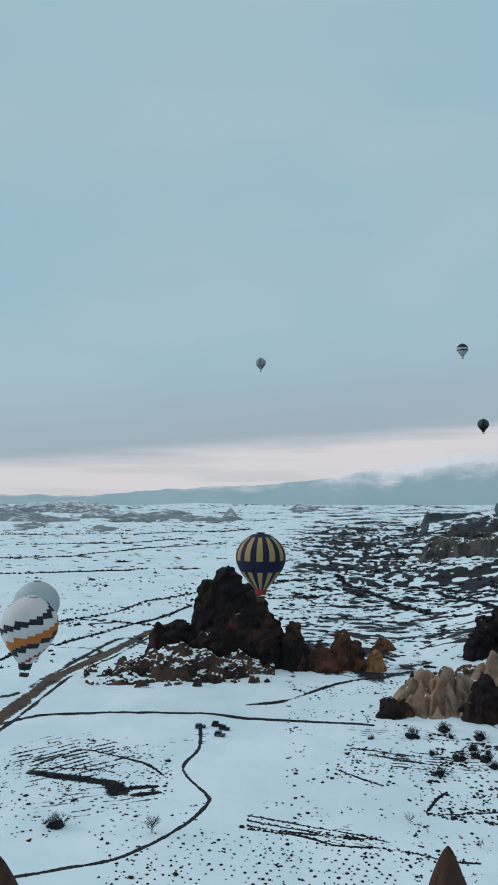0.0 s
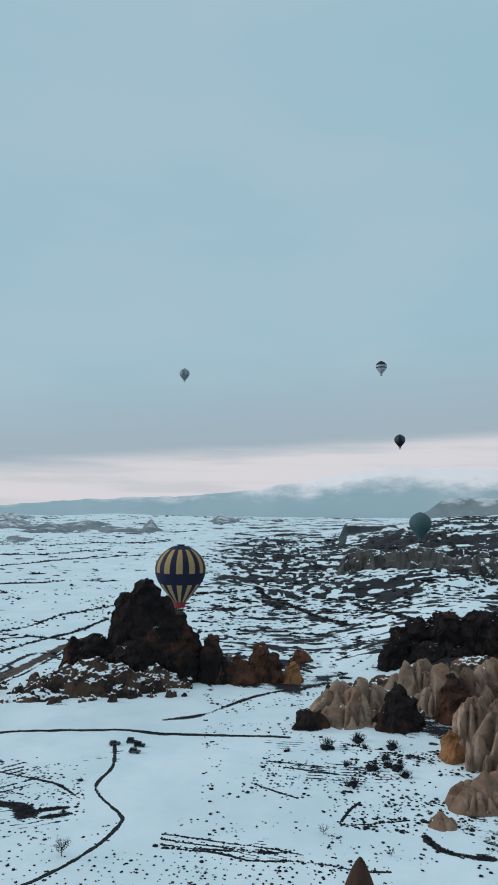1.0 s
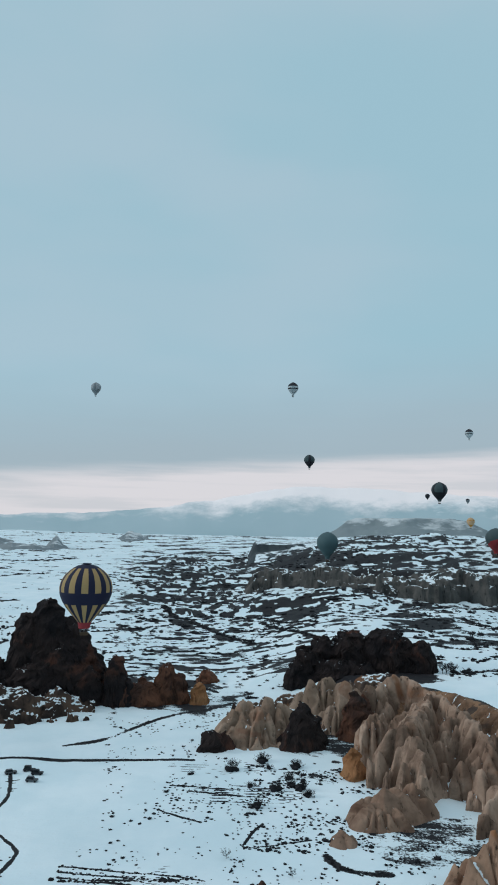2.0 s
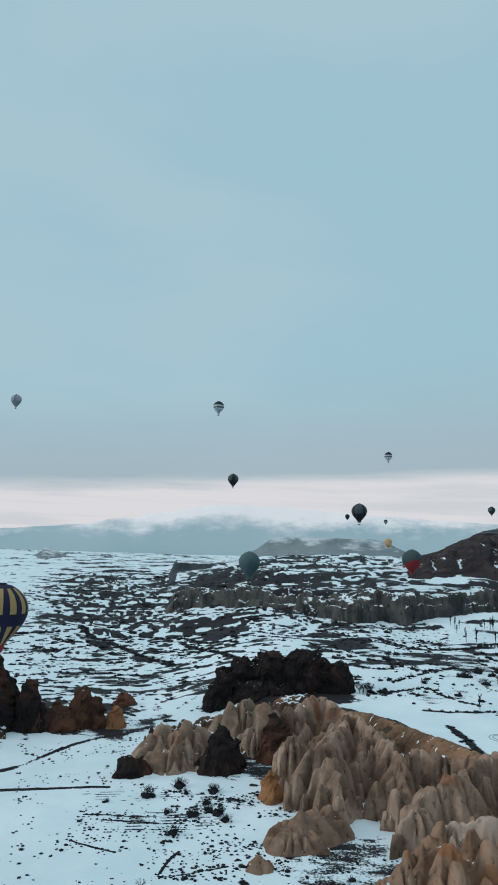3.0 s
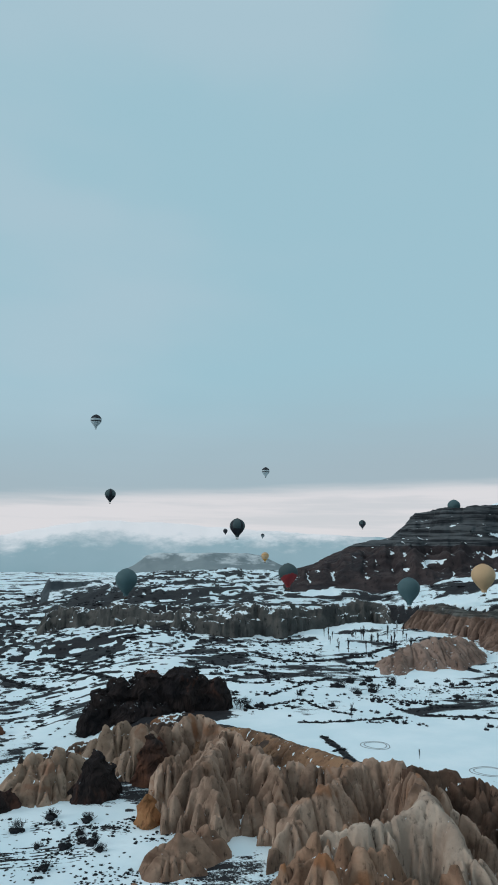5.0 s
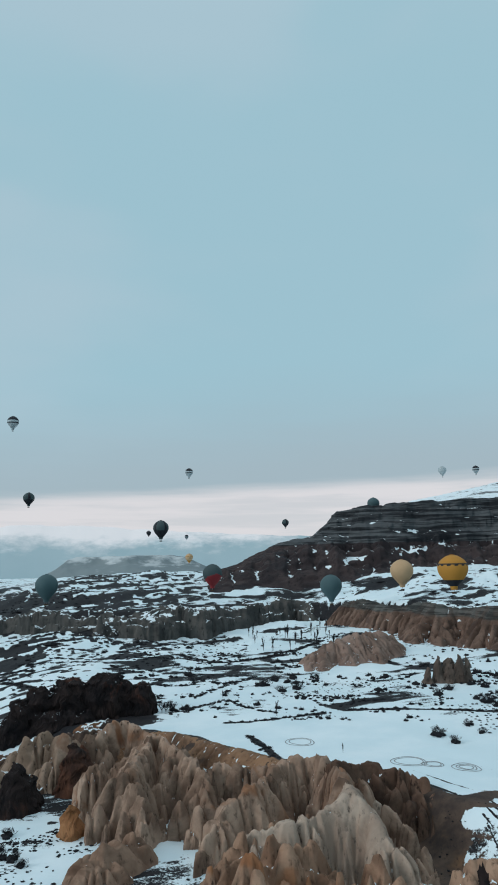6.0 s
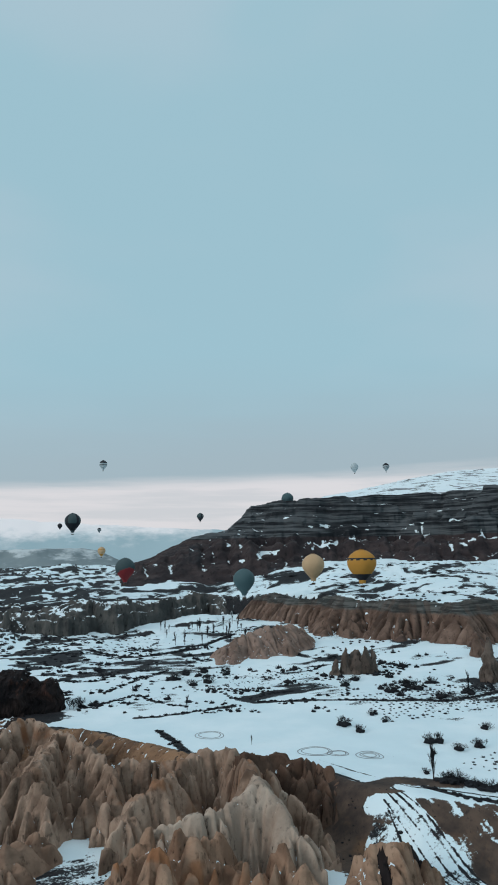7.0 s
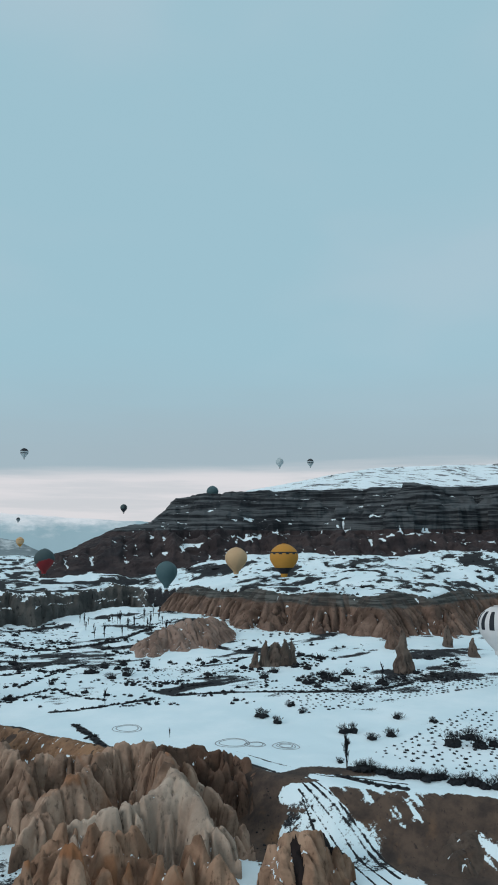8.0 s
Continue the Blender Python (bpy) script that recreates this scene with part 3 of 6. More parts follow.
def fins(x, y, rows, rng, slant=2.4, soft=1.3, sub=4.2, mass=3.5, crests=1, sub_slope=1.2):
    """Eroded tuff: polylines of ridges. Each falling one carries small side fins; a gentler mass fills the gullies."""
    h, ids = np.full(x.shape, -60.0), np.zeros(x.shape, int)
    for who, row in enumerate(rows):
        for a, b in zip(row[:-1], row[1:]):
            fin(h, ids, who, x, y, a, b, slant * 0.85, 2.5, mass)
    for who, row in enumerate(rows):
        tilt = rng.uniform(0.9, 1.2)
        for a, b in zip(row[:-1], row[1:]):
            run = math.hypot(b[0] - a[0], b[1] - a[1])
            fin(h, ids, who, x, y, a, b, slant * tilt, soft * rng.uniform(0.8, 1.25))
            way = math.atan2(b[1] - a[1], b[0] - a[0])
            for side in (-1, 1):
                s = rng.uniform(0.3, 1.0) * sub
                while sub and s < run:
                    q = s / run
                    c = [a[k] + (b[k] - a[k]) * q for k in range(3)]
                    if who < crests:
                        turn = math.atan2(-c[1], -c[0]) + rng.uniform(-0.35, 0.35)
                    else:
                        turn = way + side * rng.uniform(0.3, 0.75)
                    ln = rng.uniform(6.0, 12.0)
                    e = (c[0] + math.cos(turn) * ln, c[1] + math.sin(turn) * ln, c[2] - 0.5 - ln * sub_slope * rng.uniform(0.75, 1.15))
                    fin(h, ids, who, x, y, (c[0], c[1], c[2] - rng.uniform(0.3, 1.2)), e, slant * 1.2, soft * rng.uniform(0.45, 0.75))
                    s += sub * rng.uniform(0.75, 1.3)
    return h, ids


def badland(x, y, crests, rng, gap=6.0, length=(18, 30), slant=1.5, soft=1.4, foot=0.0, spread=0.5, sub=5.0, mass=3.5):
    """Eroded tuff with spurs at even steps along crest lines, falling towards the valley in the south-west."""
    rows = [list(c) for c in crests]
    for crest in crests:
        for a, b in zip(crest[:-1], crest[1:]):
            n = max(1, int(round(math.hypot(b[0] - a[0], b[1] - a[1]) / gap)))
            for k in range(n):
                q = (k + rng.uniform(0.2, 0.8)) / n
                s = [a[m] + (b[m] - a[m]) * q for m in range(3)]
                way = math.atan2(-s[1], -s[0]) + rng.uniform(-spread, spread)
                ln = rng.uniform(*length)
                rows.append([(s[0], s[1], s[2] - rng.uniform(0, 1.2)), (s[0] + math.cos(way) * ln, s[1] + math.sin(way) * ln, foot + rng.uniform(-1.5, 2.5))])
    return fins(x, y, rows, rng, slant, soft, sub, mass, len(crests), 1.2)


def shifted(h, j, i):
    """The grid h moved by j rows and i columns, its edge repeated."""
    p = np.pad(h, 1, mode="edge")
    return p[1 + j:1 + j + h.shape[0], 1 + i:1 + i + h.shape[1]]


SIDES = [(-1, -1), (-1, 0), (-1, 1), (0, -1), (0, 1), (1, -1), (1, 0), (1, 1)]


def blurred(h, times=1):
    for k in range(times):
        h = (4 * h + 2 * (shifted(h, 1, 0) + shifted(h, -1, 0) + shifted(h, 0, 1) + shifted(h, 0, -1)) + shifted(h, 1, 1) + shifted(h, 1, -1) + shifted(h, -1, 1) + shifted(h, -1, -1)) / 16
    return h


def worn(x, y, field, cut=1.0, steep=2.6, rounds=6, most=6.0, start=6.0, rough=0.8, grain=7.0, passes=3, step=0.0, low=None):
    """Let rain carve gullies: water runs down the grid, and each cell sinks with the area that drains through it. Then crests wear round."""
    h, ids = field
    step = step or float(x[0, 1] - x[0, 0])
    g = ground(x, y) if low is None else low
    live = h > g - 0.5
    h = np.where(live, h + rough * fbm(x, y, grain, 3, 341), g - 1.5)
    number = np.arange(h.size).reshape(h.shape)
    for turn in range(passes):
        best, to = np.zeros(h.shape), number.copy()
        for j, i in SIDES:
            fall = (h - shifted(h, j, i)) / math.hypot(i, j)
            more = fall > best
            best, to = np.where(more, fall, best), np.where(more, shifted(number, j, i), to)
        to, area = to.ravel().tolist(), [step * step] * h.size
        for k in np.argsort(-h.ravel()).tolist():
            if to[k] != k:
                area[to[k]] += area[k]
        area = np.array(area).reshape(h.shape)
        deep = np.minimum(cut * (np.maximum(area - start * 0.3, 0) / start) ** 0.4, most) / passes
        h = np.where(live, np.maximum(h - deep, g - 1.5), h)
        for k in range(6):
            for j, i in SIDES:
                h = np.minimum(h, shifted(h, j, i) + steep * step * math.hypot(i, j))
    for k in range(rounds):
        h = np.minimum(h, blurred(h))
    return np.where(live, h, -60.0), ids


def leafed(x, y, field, rng, wide=5.0, long=13.0, depth=3.2, tilt=1.6, rills=0.5, calm=(), least=0.25, roof=None, sharp=0.62):
    """Split slopes into upright leaf-like fins that lean downhill, with narrow slots between them. calm: (x, y, radius) of a smooth face."""
    h, ids = field
    step = float(x[0, 1] - x[0, 0])
    low = ground(x, y)
    base = blurred(h, 6)
    gy, gx = np.gradient(base, step)
    live = np.argwhere(h > low - 0.5)
    seeds = np.zeros((0, 6))
    for k in range(int(len(live) * step * step / (wide * long) * 14)):
        j, i = live[rng.randrange(len(live))]
        px, py = x[j, i], y[j, i]
        if len(seeds):
            ex, ey = seeds[:, 0] - px, seeds[:, 1] - py
            u, v = ex * seeds[:, 2] + ey * seeds[:, 3], -ex * seeds[:, 3] + ey * seeds[:, 2]
            if (np.hypot(u / seeds[:, 4], v / seeds[:, 5]) < 1.25).any():
                continue
        way = math.atan2(-gy[j, i], -gx[j, i]) + rng.uniform(-0.3, 0.3)
        size = 0.62 * math.exp(rng.uniform(0.0, 1.0))
        seeds = np.vstack([seeds, (px, py, math.cos(way), math.sin(way), 0.5 * long * size * rng.uniform(0.75, 1.25), 0.5 * wide * size)])
    near, next_near = np.full(h.shape, 9.0), np.full(h.shape, 9.0)
    mine, along_mine, across_mine = np.zeros(h.shape, int), np.zeros(h.shape), np.zeros(h.shape)
    for k, (px, py, c, q, lu, lv) in enumerate(seeds):
        reach = 2.4 * lu
        i = np.where(np.abs(x[0] - px) < reach)[0]
        j = np.where(np.abs(y[:, 0] - py) < reach)[0]
        w = (slice(j[0], j[-1] + 1), slice(i[0], i[-1] + 1))
        ex, ey = WARP[0][w] - px, WARP[1][w] - py
        u, v = ex * c + ey * q, -ex * q + ey * c
        d = np.hypot(u / lu, v / (lv * np.clip(1.0 + 0.25 * u / lu, 0.6, 1.4)))
        first = d < near[w]
        next_near[w] = np.where(first, near[w], np.minimum(next_near[w], d))
        near[w] = np.where(first, d, near[w])
        mine[w] = np.where(first, k, mine[w])
        along_mine[w], across_mine[w] = np.where(first, u / lu, along_mine[w]), np.where(first, v, across_mine[w])
    rib = np.clip((next_near - near - 0.05) / 0.95, 0, 1)
    proud = np.array([rng.uniform(-0.5, 1.0) for k in seeds])[mine]
    amount = smooth(-0.5, 4.0, h - low) * np.clip((np.hypot(gx, gy) - 0.3) * 1.3, least, 1.0)
    if roof:
        amount = amount * (0.15 + 0.85 * smooth(roof, roof - 7, h))
    for cx, cy, radius in calm:
        amount = amount * (0.12 + 0.88 * smooth(radius * 0.75, radius * 1.15, np.hypot(x - cx, y - cy) + 3 * fbm(x, y, 7, 2, 351)))
    body = depth * (1.25 * rib ** sharp - 1.0) + (proud + tilt * np.clip(along_mine, -1.2, 1.2)) * rib ** 0.4
    lines = np.abs(perlin(across_mine / 0.9 + mine * 3.7, along_mine * 1.1 + mine, 352)) + 0.6 * np.abs(perlin(across_mine / 0.42 + mine, along_mine * 2.1, 353))
    h = np.minimum(h + amount * (body + rills * (1.4 * lines - 0.35)), np.maximum(base, h) + 1.4)
    for k in range(4):
        for j, i in SIDES:
            h = np.minimum(h, shifted(h, j, i) + 8.0 * step * math.hypot(i, j))
    owner = np.array([ids[np.argmin(np.abs(y[:, 0] - t[1])), np.argmin(np.abs(x[0] - t[0]))] for t in seeds])
    LEAF_OWNER[0] = owner
    return np.where(h > low - 1.4, h, -60.0), mine


def carved(x, y, field, rng, wide=5.0, long=13.0, depth=3.2, tilt=1.6, calm=()):
    """Main gullies cut by rain, then fins along their flanks."""
    return leafed(x, y, worn(x, y, field, 8.0, 4.0, 3, 18.0, 16.0, 1.8, 9.0, 2), rng, wide, long, depth, tilt, 0.85, calm)


def dome(x, y, cx, cy, rx, ry, z0, z1, power=2.0, turn=0.0, rough=0.3, seed=0, grain=9.0):
    """A steep rock body: an ellipse in plan with a ragged outline."""
    c, s = math.cos(radians(turn)), math.sin(radians(turn))
    u, v = ((x - cx) * c + (y - cy) * s) / rx, (-(x - cx) * s + (y - cy) * c) / ry
    d = np.hypot(u, v) * (1 + rough * fbm(x, y, grain, 4, seed + 100))
    h = z0 + (z1 - z0) * np.clip(1 - d ** power, -0.2, 1)
    return np.where(d < 1.18, h + rough * 0.16 * (z1 - z0) * fbm(x + 31, y, grain * 0.8, 4, seed + 200), -60)


def domes(x, y, parts, turn=0.0, rough=0.3, grain=9.0, seed=0):
    h, ids = np.full(x.shape, -60.0), np.zeros(x.shape, int)
    for k, (cx, cy, rx, ry, z0, z1, p) in enumerate(parts):
        v = dome(x, y, cx, cy, rx, ry, z0, z1, p, turn, rough, seed + k, grain)
        ids = np.where(v > h, k, ids)
        h = np.maximum(h, v)
    return h, ids


def craggy(x, y, field, amount=2.4):
    """Break a rock body into sharp ledges and clefts."""
    h, ids = field
    cleft = 1 - 2 * np.abs(fbm(x, y, 8, 4, 311, 0.6))
    block, chip = fbm(x, y, 5, 2, 312), fbm(x, y, 2.2, 2, 313)
    return h + amount * (cleft - 0.7) + amount * 0.9 * np.round(block * 5) / 5 + amount * 0.35 * np.round(chip * 3) / 3, ids


def islands(ids, keep):
    """Number the connected patches of one owner; crumbs go to the patch beside them."""
    rows, cols = ids.shape
    for turn in (0, 1):
        tag, owner, live = [-1] * ids.size, ids.ravel().tolist(), keep.ravel().tolist()
        patches = []
        for k in range(ids.size):
            if not live[k] or tag[k] >= 0:
                continue
            mine, stack, cells = owner[k], [k], []
            tag[k] = len(patches)
            while stack:
                c = stack.pop()
                cells.append(c)
                j, i = divmod(c, cols)
                for v in range(max(j - 1, 0), min(j + 2, rows)):
                    for u in range(max(i - 1, 0), min(i + 2, cols)):
                        n = v * cols + u
                        if live[n] and tag[n] < 0 and owner[n] == mine:
                            tag[n] = len(patches)
                            stack.append(n)
            patches.append(cells)
        if turn == 0:
            flat = ids.ravel().copy()
            for cells in patches:
                if len(cells) < 90:
                    beside = collections.Counter(owner[c + d] for c in cells for d in (-1, 1, -cols, cols) if 0 <= c + d < ids.size and live[c + d] and owner[c + d] != owner[c])
                    if beside:
                        flat[cells] = beside.most_common(1)[0][0]
            ids = flat.reshape(rows, cols)
    return ids, np.array(tag).reshape(rows, cols), len(patches)


def relief(name, box, step, shape, material, label, category, piece="crag", warp=1.3, size=9.0, rough=0.35, group="", flat=False, mats=None):
    """A rock body on the ground, in pieces that each are a mesh of their own."""
    x0, x1, y0, y1 = box
    x, y = np.meshgrid(np.arange(x0, x1, step), np.arange(y0, y1, step))
    WARP[0] = x + warp * fbm(x, y, size, 3, 301)
    WARP[1] = y + warp * fbm(x, y, size, 3, 302)
    LEAF_OWNER[0] = None
    h, ids = shape(x, y)
    owner = LEAF_OWNER[0]
    h = h + rough * fbm(x, y, 3.2, 3, 303)
    g = ground(x, y)
    z, keep = np.maximum(h, g - 1.2), h > g - 0.2
    drift = (blurred(z, 14) - z) / step
    o = ((x0 + x1) / 2, (y0 + y1) / 2, float(g.mean()))
    if flat:
        x, y = x + 2.6 * flat * fbm(z * 1.4, y + x * 0.5, 6, 3, 321), y + 2.6 * flat * fbm(z * 1.4, x - y * 0.5, 6, 3, 322)
    found = [k for k in np.unique(ids[keep]) if (keep & (ids == k)).sum() > 12]
    if len(found) == 1:
        return place(name, quad_mesh(name, x, y, z, keep, origin=o, shade=not flat, attrs={"drift": drift}), material, label, category, o, group=group)
    top = tagged(new(name), label, category, group)
    top.location = o
    cell_id, cell_keep = ids[:-1, :-1], keep[:-1, :-1] | keep[1:, :-1] | keep[:-1, 1:] | keep[1:, 1:]
    cell_id = np.where(np.isin(cell_id, found), cell_id, found[0])
    cell_id, tag, count = islands(cell_id, cell_keep)
    for n in range(count):
        use = tag == n
        j, i = np.where(use)
        w = (slice(j.min(), j.max() + 2), slice(i.min(), i.max() + 2))
        me = quad_mesh(piece, x[w], y[w], z[w], origin=o, cells=use[j.min():j.max() + 1, i.min():i.max() + 1], shade=not flat, attrs={"drift": drift[w]})
        who = int(cell_id[j[0], i[0]])
        me.materials.append((mats or {}).get(who if owner is None else int(owner[who]), material))
        ob = new(piece, me)
        ob.parent = top
    return top


def polar_relief(name, az, r, shape, material, label, category, kind="", rise=None, pieces=None, jag=0.0, rise_field=None, bank=None):
    """The same over bearings and distances. pieces: (name, first bearing, last, first distance, last, material) of its parts."""
    a, rr = np.meshgrid(np.radians(az[::-1]), r)
    x, y = np.sin(a) * rr, np.cos(a) * rr
    z = shape(np.degrees(a), rr, x, y)
    if jag:
        x, y = x + jag * fbm(z * 1.5, y + x * 0.5, 14, 3, 321), y + jag * fbm(z * 1.5, x - y * 0.5, 14, 3, 322)
    o = (float(x.mean()), float(y.mean()), float(z.min()))
    attrs = {"rise": (z - rise[0]) / (rise[1] - rise[0])} if rise else {"drift": (blurred(z, 12) - z) / 2.0}
    if bank:
        attrs["snowbank"] = bank(np.degrees(a), z, x, y)
    if rise_field:
        attrs = {"rise": rise_field(np.degrees(a), rr)}
    if not pieces:
        return place(name, quad_mesh(name, x, y, z, origin=o, attrs=attrs), material, label, category, o, kind=kind)
    top = tagged(new(name), label, category, "", kind)
    top.location = o
    deg = np.degrees(a)[:-1, :-1]
    for piece, a0, a1, r0, r1, mat in pieces:
        use = (deg >= a0) & (deg < a1) & (rr[:-1, :-1] >= r0) & (rr[:-1, :-1] < r1)
        if not use.any():
            continue
        me = quad_mesh(piece, x, y, z, origin=o, cells=use, attrs=attrs)
        me.materials.append(mat or material)
        ob = new(piece, me)
        ob.parent = top
    return top


# the dark volcanic massif beside the striped balloon
MASSIF = [(-6, 394, 31, 24, -8, 44, 2.0), (-12, 391, 16, 12, 20, 53, 2.0), (-22, 391, 12, 12, 0, 45, 3.0), (4, 391, 17, 13, -4, 36, 1.9),
          (-50, 388, 8, 10, -6, 23, 2.0), (-38, 386, 16, 13, -4, 24, 2.2), (-16, 380, 28, 13, -6, 21, 2.2), (9, 380, 12, 9, -6, 20, 2.2)]
relief("rock_massif", (-78, 45, 352, 425), 0.5, lambda x, y: craggy(x, y, domes(x, y, MASSIF, 0, 0.2, 12), 1.3), M_BLACK, "jagged near-black volcanic rock massif rising from the snow", "rock massif", flat=True)


def scree_shape(x, y):
    h, ids = domes(x, y, [(-36, 366, 42, 21, -0.5, 16, 1.1), (-62, 350, 24, 11, -0.5, 4.5, 1.2), (-6, 372, 20, 12, -0.5, 11, 1.3)], 0, 0.6, 8, 21)
    return h - 1.0 + 1.1 * fbm(x, y, 9, 4, 23) + 0.6 * np.abs(fbm(x, y, 3.5, 2, 24)), ids


relief("scree_slope", (-84, 14, 336, 386), 0.5, scree_shape, M_SCREE, "dark boulder scree streaked with snow below the massif", "scree slope", "scree_bank", rough=1.0)

for name, box, pieces, mat, label in (
    ("rock_spire", (14, 38, 362, 392), [(24, 378, 7.5, 8, 0, 25, 2.4), (30, 376, 5, 6, 0, 13, 2.4)], M_BLACK, "dark brown rock spire beside the massif"),
    ("rock_wall", (26, 54, 362, 388), [(38, 376, 14, 7, -2, 10.5, 3.4), (37, 378, 4, 4, 0, 14, 2.2), (29, 375, 6, 5, 0, 10, 2.8)], M_RED, "low red-brown rock wall below the massif"),
    ("rock_outcrop", (40, 68, 364, 390), [(50, 378, 7.5, 7, -2, 20, 2.8), (56.5, 376, 5, 5, -2, 15, 3.0)], M_RED, "reddish rock outcrop standing in snow"),
    ("orange_boulder", (56, 76, 360, 384), [(66.5, 373, 5.5, 5, -2, 10.5, 2.8)], M_ORANGE, "orange weathered boulder at the end of the rocks"),
    ("dark_cone", (80, 114, 276, 310), [(97, 292, 10, 9, -2, 18.5, 1.7), (103, 295, 7, 7, 0, 12, 1.8)], M_BLACK, "dark pointed rock cone among tan tuff"),
    ("brown_cone", (112, 142, 286, 316), [(126, 302, 9, 9, -1, 20, 1.8), (131, 306, 7, 7, 0, 17, 1.8)], M_RED, "dark red-brown rock cone among tan tuff"),
    ("orange_cone", (96, 114, 246, 264), [(105, 254, 5.0, 5, -1, 10.5, 2.4)], M_ORANGE, "small orange tuff cone against the fins"),
    ("low_dark_rock", (44, 72, 284, 308), [(59, 296, 6, 5, -1, 8, 2.4), (64, 298, 5, 4, 0, 6, 2.0)], M_BLACK, "low dark rock at the foot of the tan fins"),
    ("far_outcrop", (68, 94, 408, 436), [(80, 422, 6, 5, 2, 7, 2.0)], M_RED, "small reddish outcrop in the snow"),
):
    relief(name, box, 0.45, lambda x, y: craggy(x, y, domes(x, y, pieces, 0, 0.22, 7, int(box[0]) + 90), 1.3), mat, label, "rock", flat=True)

BLUFF = [(131, 388, 10, 12, 2, 25.5, 2.8), (141, 388, 13, 13, 2, 30, 3.0), (157, 383, 18, 14, 4, 33.5, 3.6), (174, 375, 19, 15, 4, 35, 4.0), (190, 365, 10, 11, 4, 30.5, 3.2), (124, 384, 8, 9, 2, 19, 2.4), (150, 372, 26, 10, 0, 20, 2.6)]
relief("dark_bluff", (108, 208, 342, 412), 0.5, lambda x, y: craggy(x, y, domes(x, y, BLUFF, -25, 0.24, 9, 40), 2.0), M_BLACK, "long black rock bluff with a rounded end above the tan fins", "rock bluff", flat=True)

LEFT_FINS = [
    [(160.6, 295, 20), (121.5, 245.3, 20.5)],
    [(121.6, 272.2, 19), (113.6, 267.1, 10.7), (101, 255.6, -3.8), (101, 255.6, -3.8)],
    [(121.4, 247.3, 20.5), (108.5, 245.1, 9.2), (98.2, 238.8, -1.3), (97.5, 238.3, -2)],
    [(122.3, 247, 20), (111.9, 238.9, 8.7), (105.1, 230.8, -0.3), (103.8, 229.3, -2)],
    [(122.1, 242.7, 20), (115.7, 232.4, 9.4), (110.4, 226.9, 2.8), (106.5, 222.9, -2)],
    [(122.1, 238.3, 19), (119.9, 227.6, 9.6), (116.7, 221.5, 3.8), (113.6, 215.4, -2)],
    [(145.3, 254.8, 20), (136.1, 250.1, 11), (125.5, 244.5, 0.8)],
]
MIDDLE_FINS = [
    [(160.6, 295, 20), (153.4, 262.7, 20), (147.8, 232.7, 20), (155.8, 233.2, 20), (161.5, 219.2, 20), (175.7, 218.7, 21.5)],
    [(143.8, 226.5, 19), (134.7, 229.5, 10.7), (124, 227.6, 1.5), (120, 226.9, -2)],
    [(143.3, 223.9, 19), (135.1, 218.9, 10.6), (127.8, 217.9, 4.3), (120.5, 216.9, -2)],
    [(156.5, 234.3, 19), (149.6, 229.1, 11.4), (140.7, 224, 2.6), (136, 221.4, -2)],
    [(158.7, 229.9, 19), (153.7, 225.2, 12.7), (144.9, 217, 2.5)],
    [(162.2, 223.7, 19), (157.5, 221, 14.1), (147.2, 214.9, 3.9)],
]
PEAK_FINS = [
    [(175.7, 218.7, 21.5), (184.1, 215.2, 22), (184.5, 201.6, 22.5), (171.7, 181.4, 22), (166.1, 175.8, 21)],
    [(175.7, 218.7, 21.5), (151, 209, 18), (138, 207, 14), (123, 199, 5), (112, 196, -1)],
    [(183.7, 216.9, 21.5), (166.1, 215.2, 9), (154.2, 214.1, 0.6)],
    [(185.2, 213.8, 21.5), (168.4, 209.2, 9.2), (156.9, 206.1, 0.8)],
    [(186.2, 209.8, 21.5), (171.2, 205, 10.2), (159.8, 201.3, 1.8)],
    [(184.8, 204, 22), (171.9, 198.6, 12.1), (160.9, 193.9, 3.7)],
]
CAP_FINS = [
    [(164.5, 172.0, 24.0), (151.5, 174.5, 18), (142.2, 176.2, 17), (133.1, 181.4, 16)],
    [(164.5, 172.0, 24.0), (163.8, 156.0, 13.5), (163.0, 140.0, 2.0)],
    [(171.7, 181.4, 22), (164.5, 172.0, 24.0)],
    [(165.2, 174.9, 20), (160.4, 167.8, 12.6), (155.3, 160.7, 5.2), (150.4, 153.8, -2)],
    [(167.9, 172.3, 20), (167.8, 161.2, 10.3), (180.7, 150.4, -4), (180.7, 150.4, -4)],
    [(164.4, 177.6, 19), (157, 173.7, 11.9), (146.4, 168.1, 1.7)],
    [(156.8, 176.7, 18), (152, 172.6, 12.3), (142.9, 164.8, 2.1)],
    [(184.9, 201, 22), (179, 176, 17), (176, 158, 11), (175, 146, 3)],
]
BROWN_FINS = [
    [(184.5, 201.6, 22.5), (199.3, 197.5, 20), (207.6, 182.2, 18), (209.6, 165.2, 14)],
    [(197.8, 198.1, 19.5), (197, 184, 15), (198, 172, 10)],
    [(202.4, 192.6, 19), (202, 178, 14), (201, 168, 9)],
    [(206.7, 185.2, 18), (207, 171, 12), (205, 160, 6)],
    [(205.4, 171.8, 16), (199.3, 162.7, 7.1), (198.3, 157.5, 2.7), (197.2, 151.7, -2)],
    [(209.6, 165.2, 14), (203, 156, 9), (196, 148, 2)],
    [(211, 160, 13), (205, 150, 7), (199, 142, 0)],
    [(207.6, 175, 16), (199, 165, 9), (190, 157, 1)],
]
